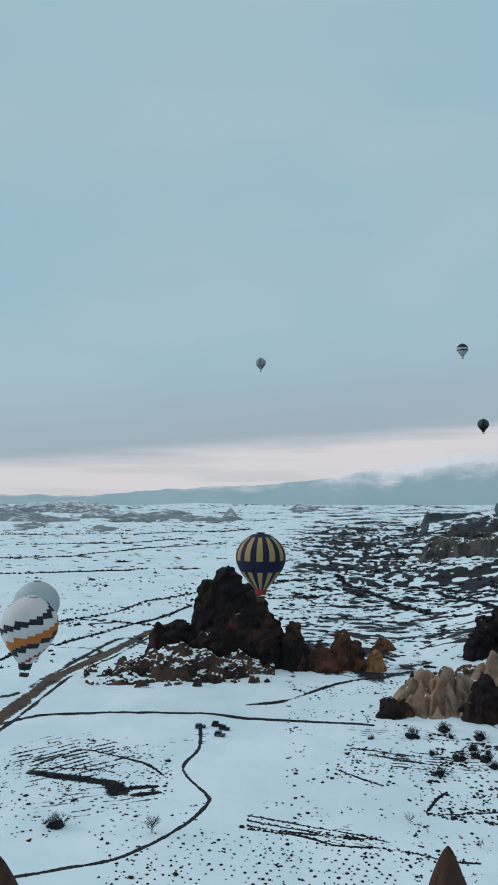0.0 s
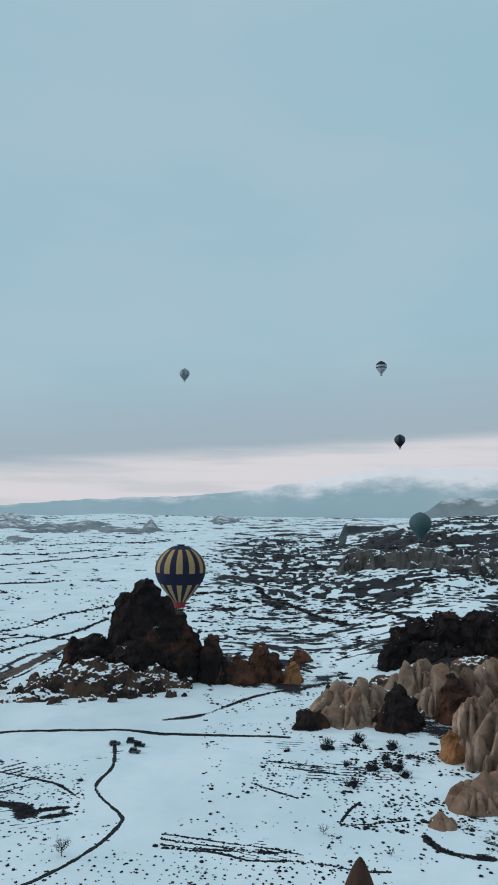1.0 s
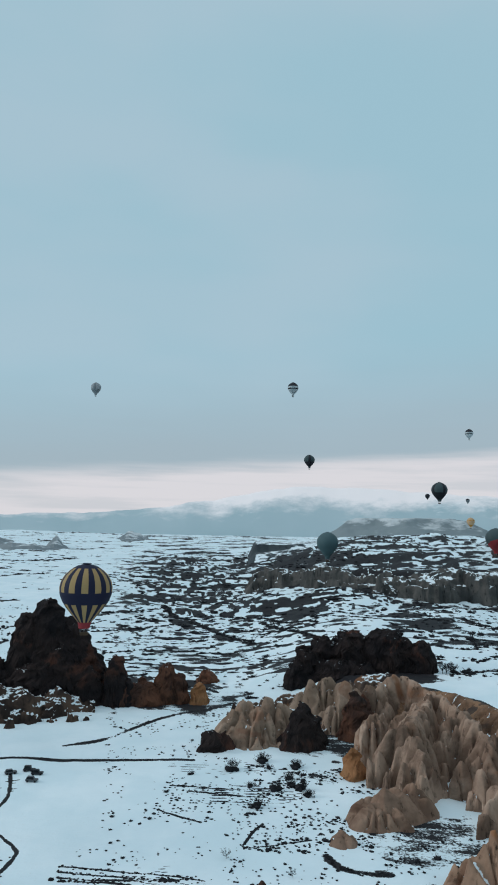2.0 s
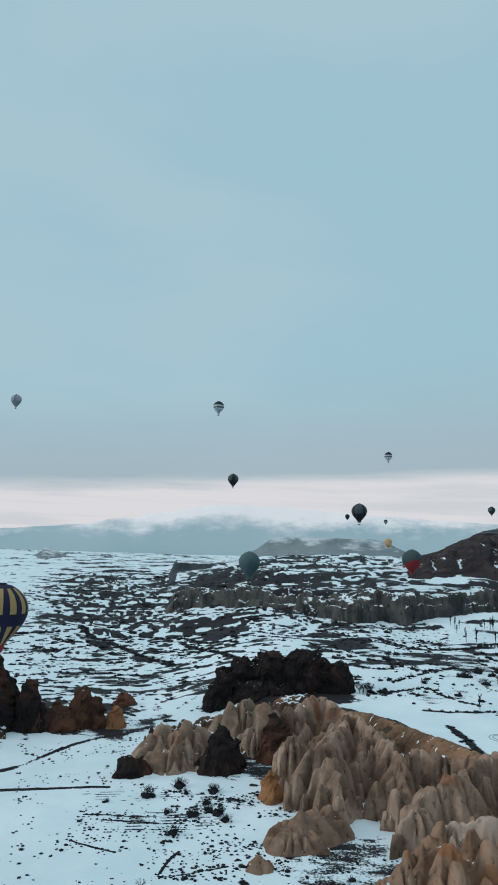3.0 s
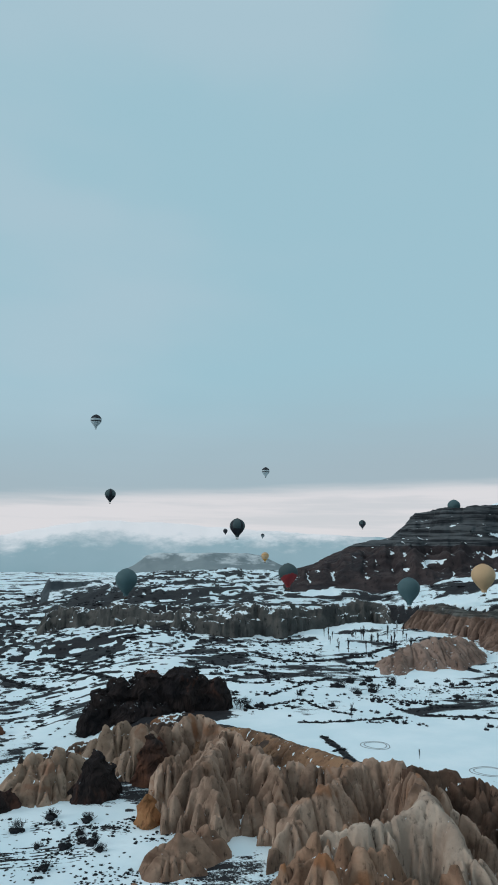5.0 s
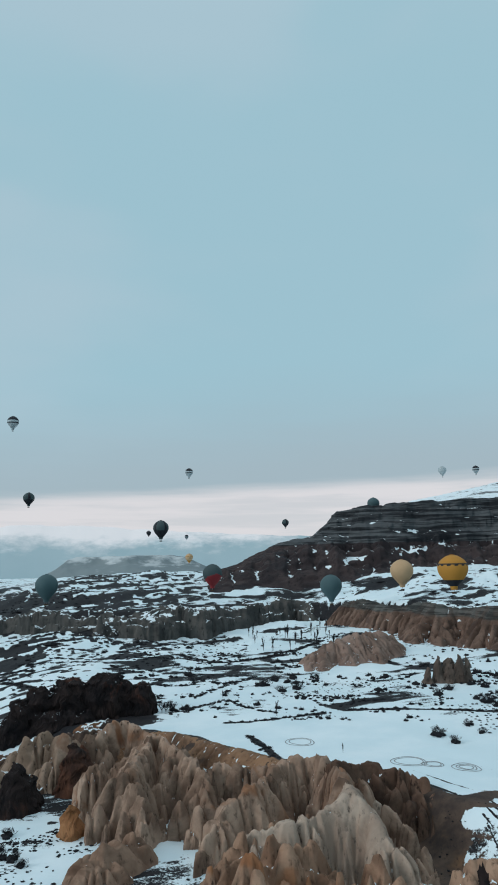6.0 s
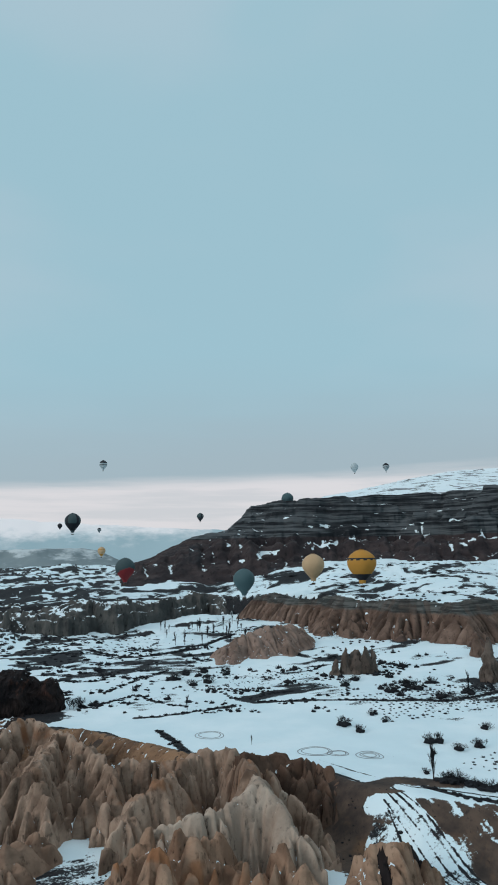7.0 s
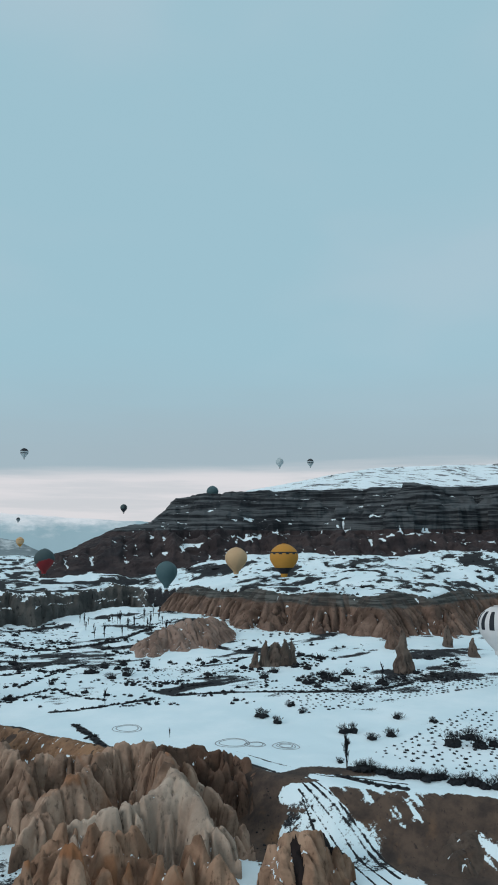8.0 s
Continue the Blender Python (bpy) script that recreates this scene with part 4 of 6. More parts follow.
FRONT_FINS = [
    [(108.3, 170.2, 16), (103.1, 171.3, 9.8), (93.1, 173.5, -2)],
    [(109, 169.5, 16), (109.3, 164.6, 10.1), (109.9, 154.2, -2)],
    [(127.6, 181.6, 17.5), (122.8, 182.5, 11.7), (111, 184.6, -2)],
    [(119.8, 166.2, 16), (115.2, 166.2, 10.7), (104.2, 166, -2)],
    [(130.6, 172.6, 17.5), (127.1, 166.5, 9.1), (122.2, 158.2, -2)],
    [(138.8, 179.4, 17), (140.9, 176.6, 12.9), (148.5, 166.1, -2)],
    [(131.9, 165.6, 16), (127.2, 161.7, 8.7), (120.1, 155.8, -2)],
    [(138.1, 163.6, 17), (130.7, 161, 7.8), (122.6, 158.3, -2)],
]
LOW_FINS = [
    [(138.5, 150.7, 14), (136.4, 145.9, 8.1), (132.8, 137.6, -2)],
    [(118.1, 161.5, 14), (118.3, 156.9, 9), (118.7, 147, -2)],
    [(153.7, 152.5, 13), (148.1, 150.5, 6.2), (141.2, 148, -2)],
    [(152.7, 143.2, 9), (153.2, 139.7, 5.2), (154.1, 133.3, -2)],
    [(99.3, 216.1, 10), (94.5, 213.3, 5.6), (88.5, 210.4, -2)],
    [(93.3, 215.9, 7), (89.9, 213.1, 3), (86.5, 208.3, -2)],
    [(111.1, 219.4, 10), (107.3, 215.8, 5.5), (102.3, 210.8, -2)],
    [(105.1, 218.4, 9), (100.3, 213.8, 4.5), (96.3, 207.8, -2)],
    [(81, 204, 3.5), (79, 202.5, 2), (77, 201, -2)],
]
MOUND_FINS = [
    [(164.8, 127.4, 16), (167.7, 124.5, 17), (173.7, 122.8, 14)],
    [(166.6, 127.5, 16), (157.9, 126, 8.1), (146.9, 124.2, -2)],
    [(167.6, 125.7, 16.5), (159.4, 121.8, 8), (149.3, 116.9, -2)],
    [(169.3, 123.9, 16), (162.8, 118.3, 8.2), (154.2, 111, -2)],
    [(174.1, 122.5, 13.5), (169.6, 116.7, 6.7), (163.8, 109.1, -2)],
    [(174.8, 123.6, 13.5), (175.5, 119.1, 9.4), (177.5, 106.6, -2)],
    [(176, 126, 14), (184, 127, 8), (193, 126, 1)],
    [(175, 122, 13), (183, 118, 6), (189, 112, -1)],
    [(172, 130, 14), (182, 135, 8), (191, 137, 3)],
]
PALE_FINS = [
    [(77.2, 311, 12), (87.1, 311, 13), (91.9, 310, 14)],
    [(73.9, 310.1, 15), (69.1, 308.7, 8.9), (64.1, 307.6, 2.4), (60.5, 306.8, -2)],
    [(77.2, 310, 16), (75, 305.1, 9.4), (73.4, 300.9, 3.5), (71.8, 296.6, -2)],
    [(80.8, 304.3, 15), (77.8, 300.8, 9.4), (76, 297.2, 4.3), (73.6, 292.5, -2)],
    [(87.1, 309.8, 17), (83.9, 305.8, 10.3), (81.7, 301.8, 4.8), (79, 296.8, -2)],
    [(90.9, 302, 9), (89.5, 297.9, 3.5), (88, 293.6, -2)],
]
UPRIGHT_FINS = [
    [(113.5, 331, 16), (121.8, 329, 17), (128.6, 323, 17)],
    [(113.2, 329.2, 20), (107.2, 323, 9.3), (103.1, 318.7, 2.1)],
    [(119.9, 328.2, 21), (113.9, 321.6, 10.2), (109.8, 317.2, 3)],
    [(122.8, 328, 20.5), (119, 321.5, 10.9), (116, 316.3, 3.7)],
    [(127.2, 320.8, 21), (120.3, 316.5, 10.8), (115.2, 313.3, 3.6)],
    [(129.8, 318.6, 20), (128.8, 312.8, 12.3), (127.8, 306.9, 5.1)],
]
SADDLE_FINS = [
    [(153, 328.3, 20), (163.1, 328.6, 20), (165.7, 311.8, 18)],
    [(148.5, 323.9, 19), (143.8, 321.1, 14.6), (136.1, 316.5, 7.9)],
    [(140.1, 320.9, 19), (133.8, 316.7, 13.1), (126.3, 311.6, 6.4)],
    [(156, 293.5, 18), (147.4, 292, 11.2), (137.8, 297.1, 3.1), (131.9, 300.3, -2)],
    [(163.2, 298.3, 18.5), (156.2, 293.7, 12.1), (148.6, 288.8, 5.4)],
    [(149.1, 291.2, 17), (142, 294, 11), (136, 300, 6)],
    [(141, 302.2, 15), (137.4, 299.1, 11.2), (130.7, 293.1, 4.4)],
]


PEAK_MATS = {k: M_TUFF_PALE for k in range(6, 12)}
PEAK_MATS.update({k: M_TUFF_BROWN for k in range(14, 22)})
rng = random.Random(11)
relief("tuff_outcrop", (48, 108, 282, 326), 0.36, lambda x, y: leafed(x, y, fins(x, y, PALE_FINS, rng, 1.5, 3.4, 0, 5.0), rng, 6.0, 15.0, 4.4, 1.0, 0.45), M_TUFF_GREY, "rounded pale tan tuff fins standing in snow", "tuff outcrop", "fin", rough=0.5)
relief("tuff_outcrop", (92, 146, 298, 344), 0.36, lambda x, y: leafed(x, y, fins(x, y, UPRIGHT_FINS, rng, 1.7, 3.0, 0, 5.0), rng, 5.4, 14.0, 4.4, 1.0, 0.45), M_TUFF_GREY, "upright tan tuff fins below the black bluff", "tuff outcrop", "fin", rough=0.5)
relief("tuff_saddle", (112, 184, 270, 346), 0.4, lambda x, y: carved(x, y, fins(x, y, SADDLE_FINS, rng, 1.6, 1.8, 0, 9.0), rng, 5.0, 11.0, 3.0), M_TUFF, "brown and tan eroded tuff saddle with snow in its hollows", "tuff ridge", "fin")
relief("badland_ridge", (74, 182, 190, 312), 0.36, lambda x, y: carved(x, y, fins(x, y, LEFT_FINS + MIDDLE_FINS, rng, 1.6, 2.0, 0, 10.5), rng, 5.2, 19.0, 6.2, 0.8), M_TUFF, "fluted tan tuff badland ridge with snow in its gullies", "badland ridge", "fin")
relief("badland_peak", (96, 232, 128, 236), 0.36, lambda x, y: carved(x, y, fins(x, y, PEAK_FINS + CAP_FINS + BROWN_FINS, rng, 1.5, 1.9, 0, 10.5), rng, 5.2, 18.0, 5.2, 0.8, ((161, 166, 11),)), M_TUFF, "fluted tuff badland peak with a pale pyramid cap", "badland ridge", "fin", mats=PEAK_MATS)
relief("tuff_cone_row", (78, 168, 126, 226), 0.34, lambda x, y: leafed(x, y, fins(x, y, FRONT_FINS + LOW_FINS[:4], rng, 1.8, 2.0, 0, 6.0, 0), rng, 6.4, 17.0, 6.0, 1.2, 0.35, (), 0.4, None, 0.85), M_TUFF_WARM, "pointed orange-tan tuff cones below the ridge", "tuff cone", "cone")
relief("tuff_cone_row", (70, 122, 192, 230), 0.36, lambda x, y: leafed(x, y, fins(x, y, LOW_FINS[4:], rng, 1.3, 2.4, 0, 5.0, 0), rng, 5.2, 12.0, 3.2, 0.6, 0.5), M_TUFF_LOW, "low brown tuff cones at the foot of the ridge", "tuff cone", "cone")
relief("badland_mound", (132, 200, 92, 146), 0.36, lambda x, y: carved(x, y, fins(x, y, MOUND_FINS, rng, 1.5, 2.4, 0, 8.0), rng, 4.6, 18.0, 3.4, 0.5), M_TUFF_WARM, "brown fluted tuff mound beside the dirt road", "badland mound", "fin", mats={k: M_BLACK for k in (6, 7, 8)})


BANK_CREST = [(math.sin(radians(a)) * (float(np.interp(a, RIM_AZ, RIM_R)) - 5), math.cos(radians(a)) * (float(np.interp(a, RIM_AZ, RIM_R)) - 5), 14.6 + 0.8 * math.sin(a * 1.3)) for a in range(26, 46, 2)]
relief("orange_bank", (130, 225, 165, 345), 0.45, lambda x, y: leafed(x, y, badland(x, y, [BANK_CREST], rng, 6.0, (26, 38), 0.8, 3.0, 0, 0.35, 0, 3), rng, 3.8, 18.0, 2.6, 0.4, 0.5, (), 0.9), M_BANK, "orange-brown fluted tuff bank under the snowfield's rim", "tuff bank", "fin", rough=0.4)


M_ROAD_BANK = rock("grey_brown_bank", (0.030, 0.022, 0.019), (0.080, 0.059, 0.047), (0.140, 0.104, 0.083), 0.93, 0.8, (0.115, 0.068, 0.045), 0.4, True)
ROAD_CREST = [(math.sin(radians(a)) * 254, math.cos(radians(a)) * 254, 12.6 + 0.6 * math.sin(a * 1.9)) for a in range(62, 80, 2)]
relief("road_bank", (190, 262, 36, 150), 0.4, lambda x, y: leafed(x, y, badland(x, y, [ROAD_CREST], rng, 6.0, (14, 24), 0.7, 2.6, 3, 0.3, 0, 2), rng, 4.0, 16.0, 1.8, 0.4, 0.5, (), 0.8, None, 0.6), M_ROAD_BANK, "grey-brown fluted earth bank below the dirt road", "earth bank", "rib", rough=0.4)


def rubble_shape(x, y):
    h, ids = domes(x, y, [(128, 342, 42, 20, -1, 11, 1.3), (158, 348, 30, 22, 0, 17, 1.5), (104, 326, 26, 15, -1, 7, 1.2)], -18, 0.5, 8, 61)
    return h + 1.6 * fbm(x, y, 9, 4, 63) + 1.2 * np.abs(fbm(x, y, 3.5, 3, 64)), ids


relief("rubble_slope", (76, 196, 300, 380), 0.5, rubble_shape, M_RUBBLE, "dark brown broken rock slope patched with snow below the bluff", "rubble slope", "rubble_bank", rough=1.0)

# single spires close below the camera
for cx, cy, zt, rx, seed in ((37, 134, 26, 9.5, 1), (-48.5, 139, 22, 11, 2)):
    relief("tuff_spire", (cx - 16, cx + 16, cy - 16, cy + 16), 0.3, lambda x, y: domes(x, y, [(cx, cy, rx, rx, -2, zt, 1.35)], 0, 0.1, 7, seed), M_SPIRE, "smooth pointed brown tuff spire standing in snow", "tuff spire", rough=0.2)


# rock chimneys in the far snowfield
def chimney(cx, cy, top, wide, mat, label, points=((0, 0, 1, 1),)):
    z0 = float(land(np.array(cx), np.array(cy)))
    rows = [(cx + u * wide, cy + v * wide, wide * s, wide * s, z0 - 3, z0 + (top - z0) * t, 1.7) for u, v, s, t in points]
    relief("rock_chimney", (cx - wide * 2.6, cx + wide * 2.6, cy - wide * 2.6, cy + wide * 2.6), 0.45, lambda x, y: craggy(x, y, domes(x, y, rows, 0, 0.3, 6, int(cx)), 1.6), mat, label, "rock chimney", "pinnacle", flat=0.7, group="rock chimneys in the snowfield")


chimney(379, 300, 36, 7.5, M_CLIFF_WARM, "cluster of ragged grey-brown rock pinnacles in snow", ((0, 0, 1.0, 0.86), (-0.9, 0.5, 0.55, 1.0), (0.5, -0.7, 0.8, 0.95), (1.3, -0.9, 0.5, 0.95), (0.5, 0.5, 0.6, 0.92), (-1.8, 0.9, 0.5, 0.62)))
chimney(414, 223, 43, 6.8, M_CLIFF_WARM, "tall tapering tan rock chimney standing in snow")
chimney(470, 262, 38, 6, M_PINK, "short pink rock chimney at the cliff foot")
chimney(512, 237, 38, 4.4, M_CLIFF_WARM, "small dark pointed rock chimney in snow")
chimney(490, 208, 33, 4.6, M_CLIFF_WARM, "small dark pointed rock chimney in snow")

# ---- cliffs, mesa, far hills ----
def grey_cliff(a, r, x, y):
    edge = np.interp(a, CLIFF_AZ, CLIFF_R) + 30 * fbm(x, y, 70, 3, 401, 0.6) - 26 * np.abs(fbm(x, y, 22, 3, 402)) - 5 * np.abs(fbm(x, y, 9, 3, 405)) + 26 * fbm(x, y, 45, 2, 407)
    top = np.interp(a, CLIFF_AZ, CLIFF_TOP) + 13 * fbm(x, y, 42, 4, 403) + 5 * np.round(2 * fbm(x, y, 26, 2, 406)) / 2
    ends = smooth(13.2, 14.5, a) * smooth(42.5, 40.0, a)
    base = land(x, y)
    behind = edge + 12 + 30 * fbm(x, y, 34, 3, 408)
    face = 0.52 * smooth(-10, 0, r - edge) + 0.48 * smooth(-5, 3, r - np.maximum(behind, edge))
    h = base * (1 - face) + np.maximum(top, base) * face + 3.0 * fbm(x, y, 9, 3, 404) * face * (1 - smooth(8, 26, r - edge))
    fall = smooth(52, 34, r - edge)
    low = ground(x, y) - 6
    return np.where(face > 0.02, h, low) * ends * fall + low * (1 - ends * fall)


CLIFF_SPAN = np.arange(13.2, 42.5, 0.055)
polar_relief("cliff_band", CLIFF_SPAN, np.arange(690, 960, 1.7), grey_cliff, M_CLIFF, "grey-green fluted tuff cliff with snow along its top", "cliff",
             pieces=[("buttress", a, a + 2.0, 0, 2000, None) for a in np.arange(13, 43, 2.0)], jag=2.5)


def along_cliff(a0, a1, n, lift=0.0, back=10.0):
    out = []
    for k in range(n):
        a = a0 + (a1 - a0) * k / (n - 1)
        r = float(np.interp(a, CLIFF_AZ, CLIFF_R)) + back + 14 * math.sin(k * 2.1)
        out.append((math.sin(radians(a)) * r, math.cos(radians(a)) * r, float(np.interp(a, CLIFF_AZ, CLIFF_TOP)) + lift + 3.0 * math.sin(k * 1.7)))
    return out


rng = random.Random(21)
relief("pink_cliff", (470, 860, 220, 620), 1.1, lambda x, y: leafed(x, y, badland(x, y, [along_cliff(44, 74, 22)], rng, 17, (34, 66), 1.1, 3.0, 23, 0.4, 0, 9), rng, 9.0, 44.0, 9.5, 1.0, 1.8, (), 0.8, 51.0, 0.6), M_PINK, "pinkish brown fluted tuff cliff with a grey cap above the snowfield", "cliff", "buttress", warp=3, size=22, rough=0.9)
relief("pink_mound", (345, 500, 370, 500), 0.75, lambda x, y: leafed(x, y, badland(x, y, [[(372, 424, 27), (392, 424, 35), (414, 414, 40), (432, 412, 40), (452, 420, 36)]], rng, 11, (24, 40), 0.9, 3.0, 20, 0.5, 0, 7), rng, 4.6, 30.0, 2.8, 0.6, 0.8, (), 0.95, None, 0.6),
       M_PINK_PALE, "pale pink tuff mound with fluted sides", "tuff mound", "fin", warp=2, size=14)

MESA_AZ = [33, 35.6, 38.8, 41.6, 42.8, 43.6, 49, 55, 63, 70, 85]
MESA_Z = [84, 100, 134, 150, 172, 190, 200, 206, 207, 205, 205]


def mesa_shape(a, r, x, y):
    top = np.interp(a, MESA_AZ, MESA_Z)
    gully = np.abs(fbm(x, y, 130, 4, 501))
    low = smooth(1250, 1050, r)
    rr = r + 95 * fbm(x, y, 150, 4, 502) + 24 * fbm(x, y, 42, 3, 505) - 90 * gully * low + 20
    ledge = np.interp(a, [40, 50, 60, 70], [1105, 1120, 1150, 1175])
    tall = smooth(41.5, 44, a)
    cliffy = np.interp(rr - (ledge - 1120), [960, 1060, 1112, 1150], [0.0, 0.14, 0.30, 0.335]) * (rr < ledge + 30) + (rr >= ledge + 30) * np.interp(rr, [1130, 1196, 1204, 1222, 1228, 1244, 1250, 1262], [0.335, 0.58, 0.70, 0.74, 0.84, 0.87, 0.96, 1.0])
    slopy = np.interp(rr, [960, 1260], [0.0, 1.0])
    z = 82 + (top - 82) * (cliffy * tall + slopy * (1 - tall))
    snowy = np.interp(a, [44, 49.7, 54.5, 60.3, 70, 85], [0, 36, 58, 80, 80, 82])
    z = z + snowy * np.clip((r + 50 * fbm(x, y, 200, 4, 503) - 1330) / 310, 0, 1)
    rim = np.interp(a, [46, 51, 57, 63, 85], [0, 2, 10, 12, 12])
    z = z + rim * smooth(1700, 1712, r + 30 * fbm(x, y, 90, 3, 506))
    # spurs and gullies run straight down the talus
    spur = np.abs(fbm(a * 16 + r * 0.03, r * 0.05, 34, 4, 507, 0.45))
    z = z + 24 * (spur - 0.2) * smooth(975, 1060, r) * smooth(1222, 1150, rr)
    z = z + 6 * fbm(x, y, 50, 4, 504) * smooth(965, 1040, r) * (1 - 0.7 * smooth(1180, 1260, r))
    g = land(x, y) - 6
    return g + (z - g) * smooth(955, 1085, r)


def mesa_banks(a, z, x, y):
    """Snow lying in long slanting ledges across the talus."""
    wave = 9 * fbm(x, y, 60, 3, 509)
    first = smooth(5.5, 2.0, np.abs(z - 101 - (a - 44.8) * 3.4 - wave)) * smooth(42, 44, a) * smooth(62, 57, a)
    second = smooth(5.0, 1.5, np.abs(z - 150 + (a - 50) * 2.2 - wave)) * smooth(43, 45, a) * smooth(55, 52, a)
    third = smooth(6.0, 2.0, np.abs(z - 112 - (a - 60) * 4.0 - wave)) * smooth(58, 60, a)
    return np.maximum(np.maximum(first, second * 0.5), third * 0.7) * smooth(-0.25, 0.05, fbm(x, y, 30, 3, 510))


MESA_BLOCKS = [(a, a + 8) for a in range(33, 82, 8)]
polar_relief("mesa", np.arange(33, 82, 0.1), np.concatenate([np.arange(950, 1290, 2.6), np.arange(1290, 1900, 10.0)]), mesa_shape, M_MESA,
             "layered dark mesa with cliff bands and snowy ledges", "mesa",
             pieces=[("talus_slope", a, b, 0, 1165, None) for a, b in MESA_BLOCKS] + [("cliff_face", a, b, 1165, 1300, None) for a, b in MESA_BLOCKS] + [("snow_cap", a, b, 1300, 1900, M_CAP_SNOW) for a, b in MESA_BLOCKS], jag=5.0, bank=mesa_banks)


def far_mesa_shape(a, r, x, y):
    top = np.interp(a, [20.0, 21.0, 21.9, 22.6, 26, 30, 31.2, 33.5], [72, 96, 128, 137, 139, 141, 134, 88])
    edge = r + 90 * fbm(x, y, 190, 4, 511)
    return 60 + (top - 60) * np.interp(edge, [2150, 2300, 2380, 2420, 2900], [0, 0.45, 0.7, 1.0, 1.02]) + 5 * fbm(x, y, 120, 4, 512)


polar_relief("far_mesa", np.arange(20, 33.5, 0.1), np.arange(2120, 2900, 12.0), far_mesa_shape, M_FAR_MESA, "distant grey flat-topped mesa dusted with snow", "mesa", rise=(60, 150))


def dark_bench_shape(a, r, x, y):
    inside = smooth(13.7, 14.5, a) * smooth(20.6, 19.6, a)
    top = np.interp(a, [14, 17, 19.8], [61, 60, 64])
    g = land(x, y) - 4
    return g + (top - g + 2 * fbm(x, y, 40, 3, 521)) * inside * (0.5 * smooth(1380, 1490, r) + 0.5 * smooth(1498, 1516, r + 15 * fbm(a * 30, r * 0, 40, 3, 522))) * smooth(1900, 1800, r)


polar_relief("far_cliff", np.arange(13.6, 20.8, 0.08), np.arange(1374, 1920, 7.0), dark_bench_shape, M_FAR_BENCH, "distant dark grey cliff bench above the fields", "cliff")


def hill_maker(name, a0, half, r0, depth, z1, label, sharp=1.0, mat=None):
    def shape(a, r, x, y):
        u, v = np.abs(a - a0) / half, (r - r0) / depth
        d = np.hypot(u, v) * (1 + 0.35 * fbm(a * 40, r * 0.1, 30, 4, int(a0 * 7) + 600))
        return land(x, y) - 7 + (z1 - 6 - land(x, y)) * np.clip(1 - d, 0, 1) ** sharp * (1 - 0.55 * np.abs(fbm(x, y, 260, 4, 602)) * 2) + 4 * fbm(x, y, 50, 4, 601)
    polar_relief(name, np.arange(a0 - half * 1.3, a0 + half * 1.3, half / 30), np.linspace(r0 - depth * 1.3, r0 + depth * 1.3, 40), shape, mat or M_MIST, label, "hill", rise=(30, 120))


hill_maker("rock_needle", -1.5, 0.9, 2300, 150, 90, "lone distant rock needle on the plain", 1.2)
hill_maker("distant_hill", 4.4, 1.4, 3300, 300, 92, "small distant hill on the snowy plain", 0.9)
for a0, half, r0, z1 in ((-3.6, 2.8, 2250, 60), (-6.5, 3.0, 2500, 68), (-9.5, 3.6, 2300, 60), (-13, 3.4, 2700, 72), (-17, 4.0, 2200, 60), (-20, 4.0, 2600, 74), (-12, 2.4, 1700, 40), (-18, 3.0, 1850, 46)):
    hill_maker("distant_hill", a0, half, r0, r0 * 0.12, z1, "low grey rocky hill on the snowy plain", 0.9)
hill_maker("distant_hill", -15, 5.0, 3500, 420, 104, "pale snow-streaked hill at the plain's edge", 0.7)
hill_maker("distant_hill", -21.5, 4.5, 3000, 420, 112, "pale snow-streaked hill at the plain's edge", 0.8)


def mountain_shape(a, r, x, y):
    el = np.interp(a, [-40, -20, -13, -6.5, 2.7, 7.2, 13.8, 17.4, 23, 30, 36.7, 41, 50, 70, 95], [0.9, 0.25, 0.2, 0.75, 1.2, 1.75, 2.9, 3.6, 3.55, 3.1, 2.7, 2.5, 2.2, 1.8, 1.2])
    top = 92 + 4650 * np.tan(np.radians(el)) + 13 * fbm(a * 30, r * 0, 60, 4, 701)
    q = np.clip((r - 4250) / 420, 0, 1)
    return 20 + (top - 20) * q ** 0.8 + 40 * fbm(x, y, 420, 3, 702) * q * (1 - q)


# rise_field sets how much painted mist whitens the upper slopes at each bearing
polar_relief("backdrop_mountains", np.arange(-40, 95, 0.25), np.arange(4240, 4690, 15.0), mountain_shape, M_MOUNTAIN, "blue mountain range with painted mist and snow near its top", "mountains", "structure", (30, 380), rise_field=lambda a, r: np.clip((r - 4250) / 420, 0, 1) * np.interp(a, [-5, 8, 14, 26, 34, 42], [0.55, 0.6, 1.05, 1.05, 0.75, 0.5]))

# ---- plants ----
def blob(rng, size, flat=0.6):
    """A small ragged clump: 20 faces."""
    bm = bmesh.new()
    bmesh.ops.create_icosphere(bm, subdivisions=1, radius=size)
    for v in bm.verts:
        v.co *= rng.uniform(0.65, 1.25)
        v.co.z = v.co.z * flat + size * flat * 0.5
    return bm


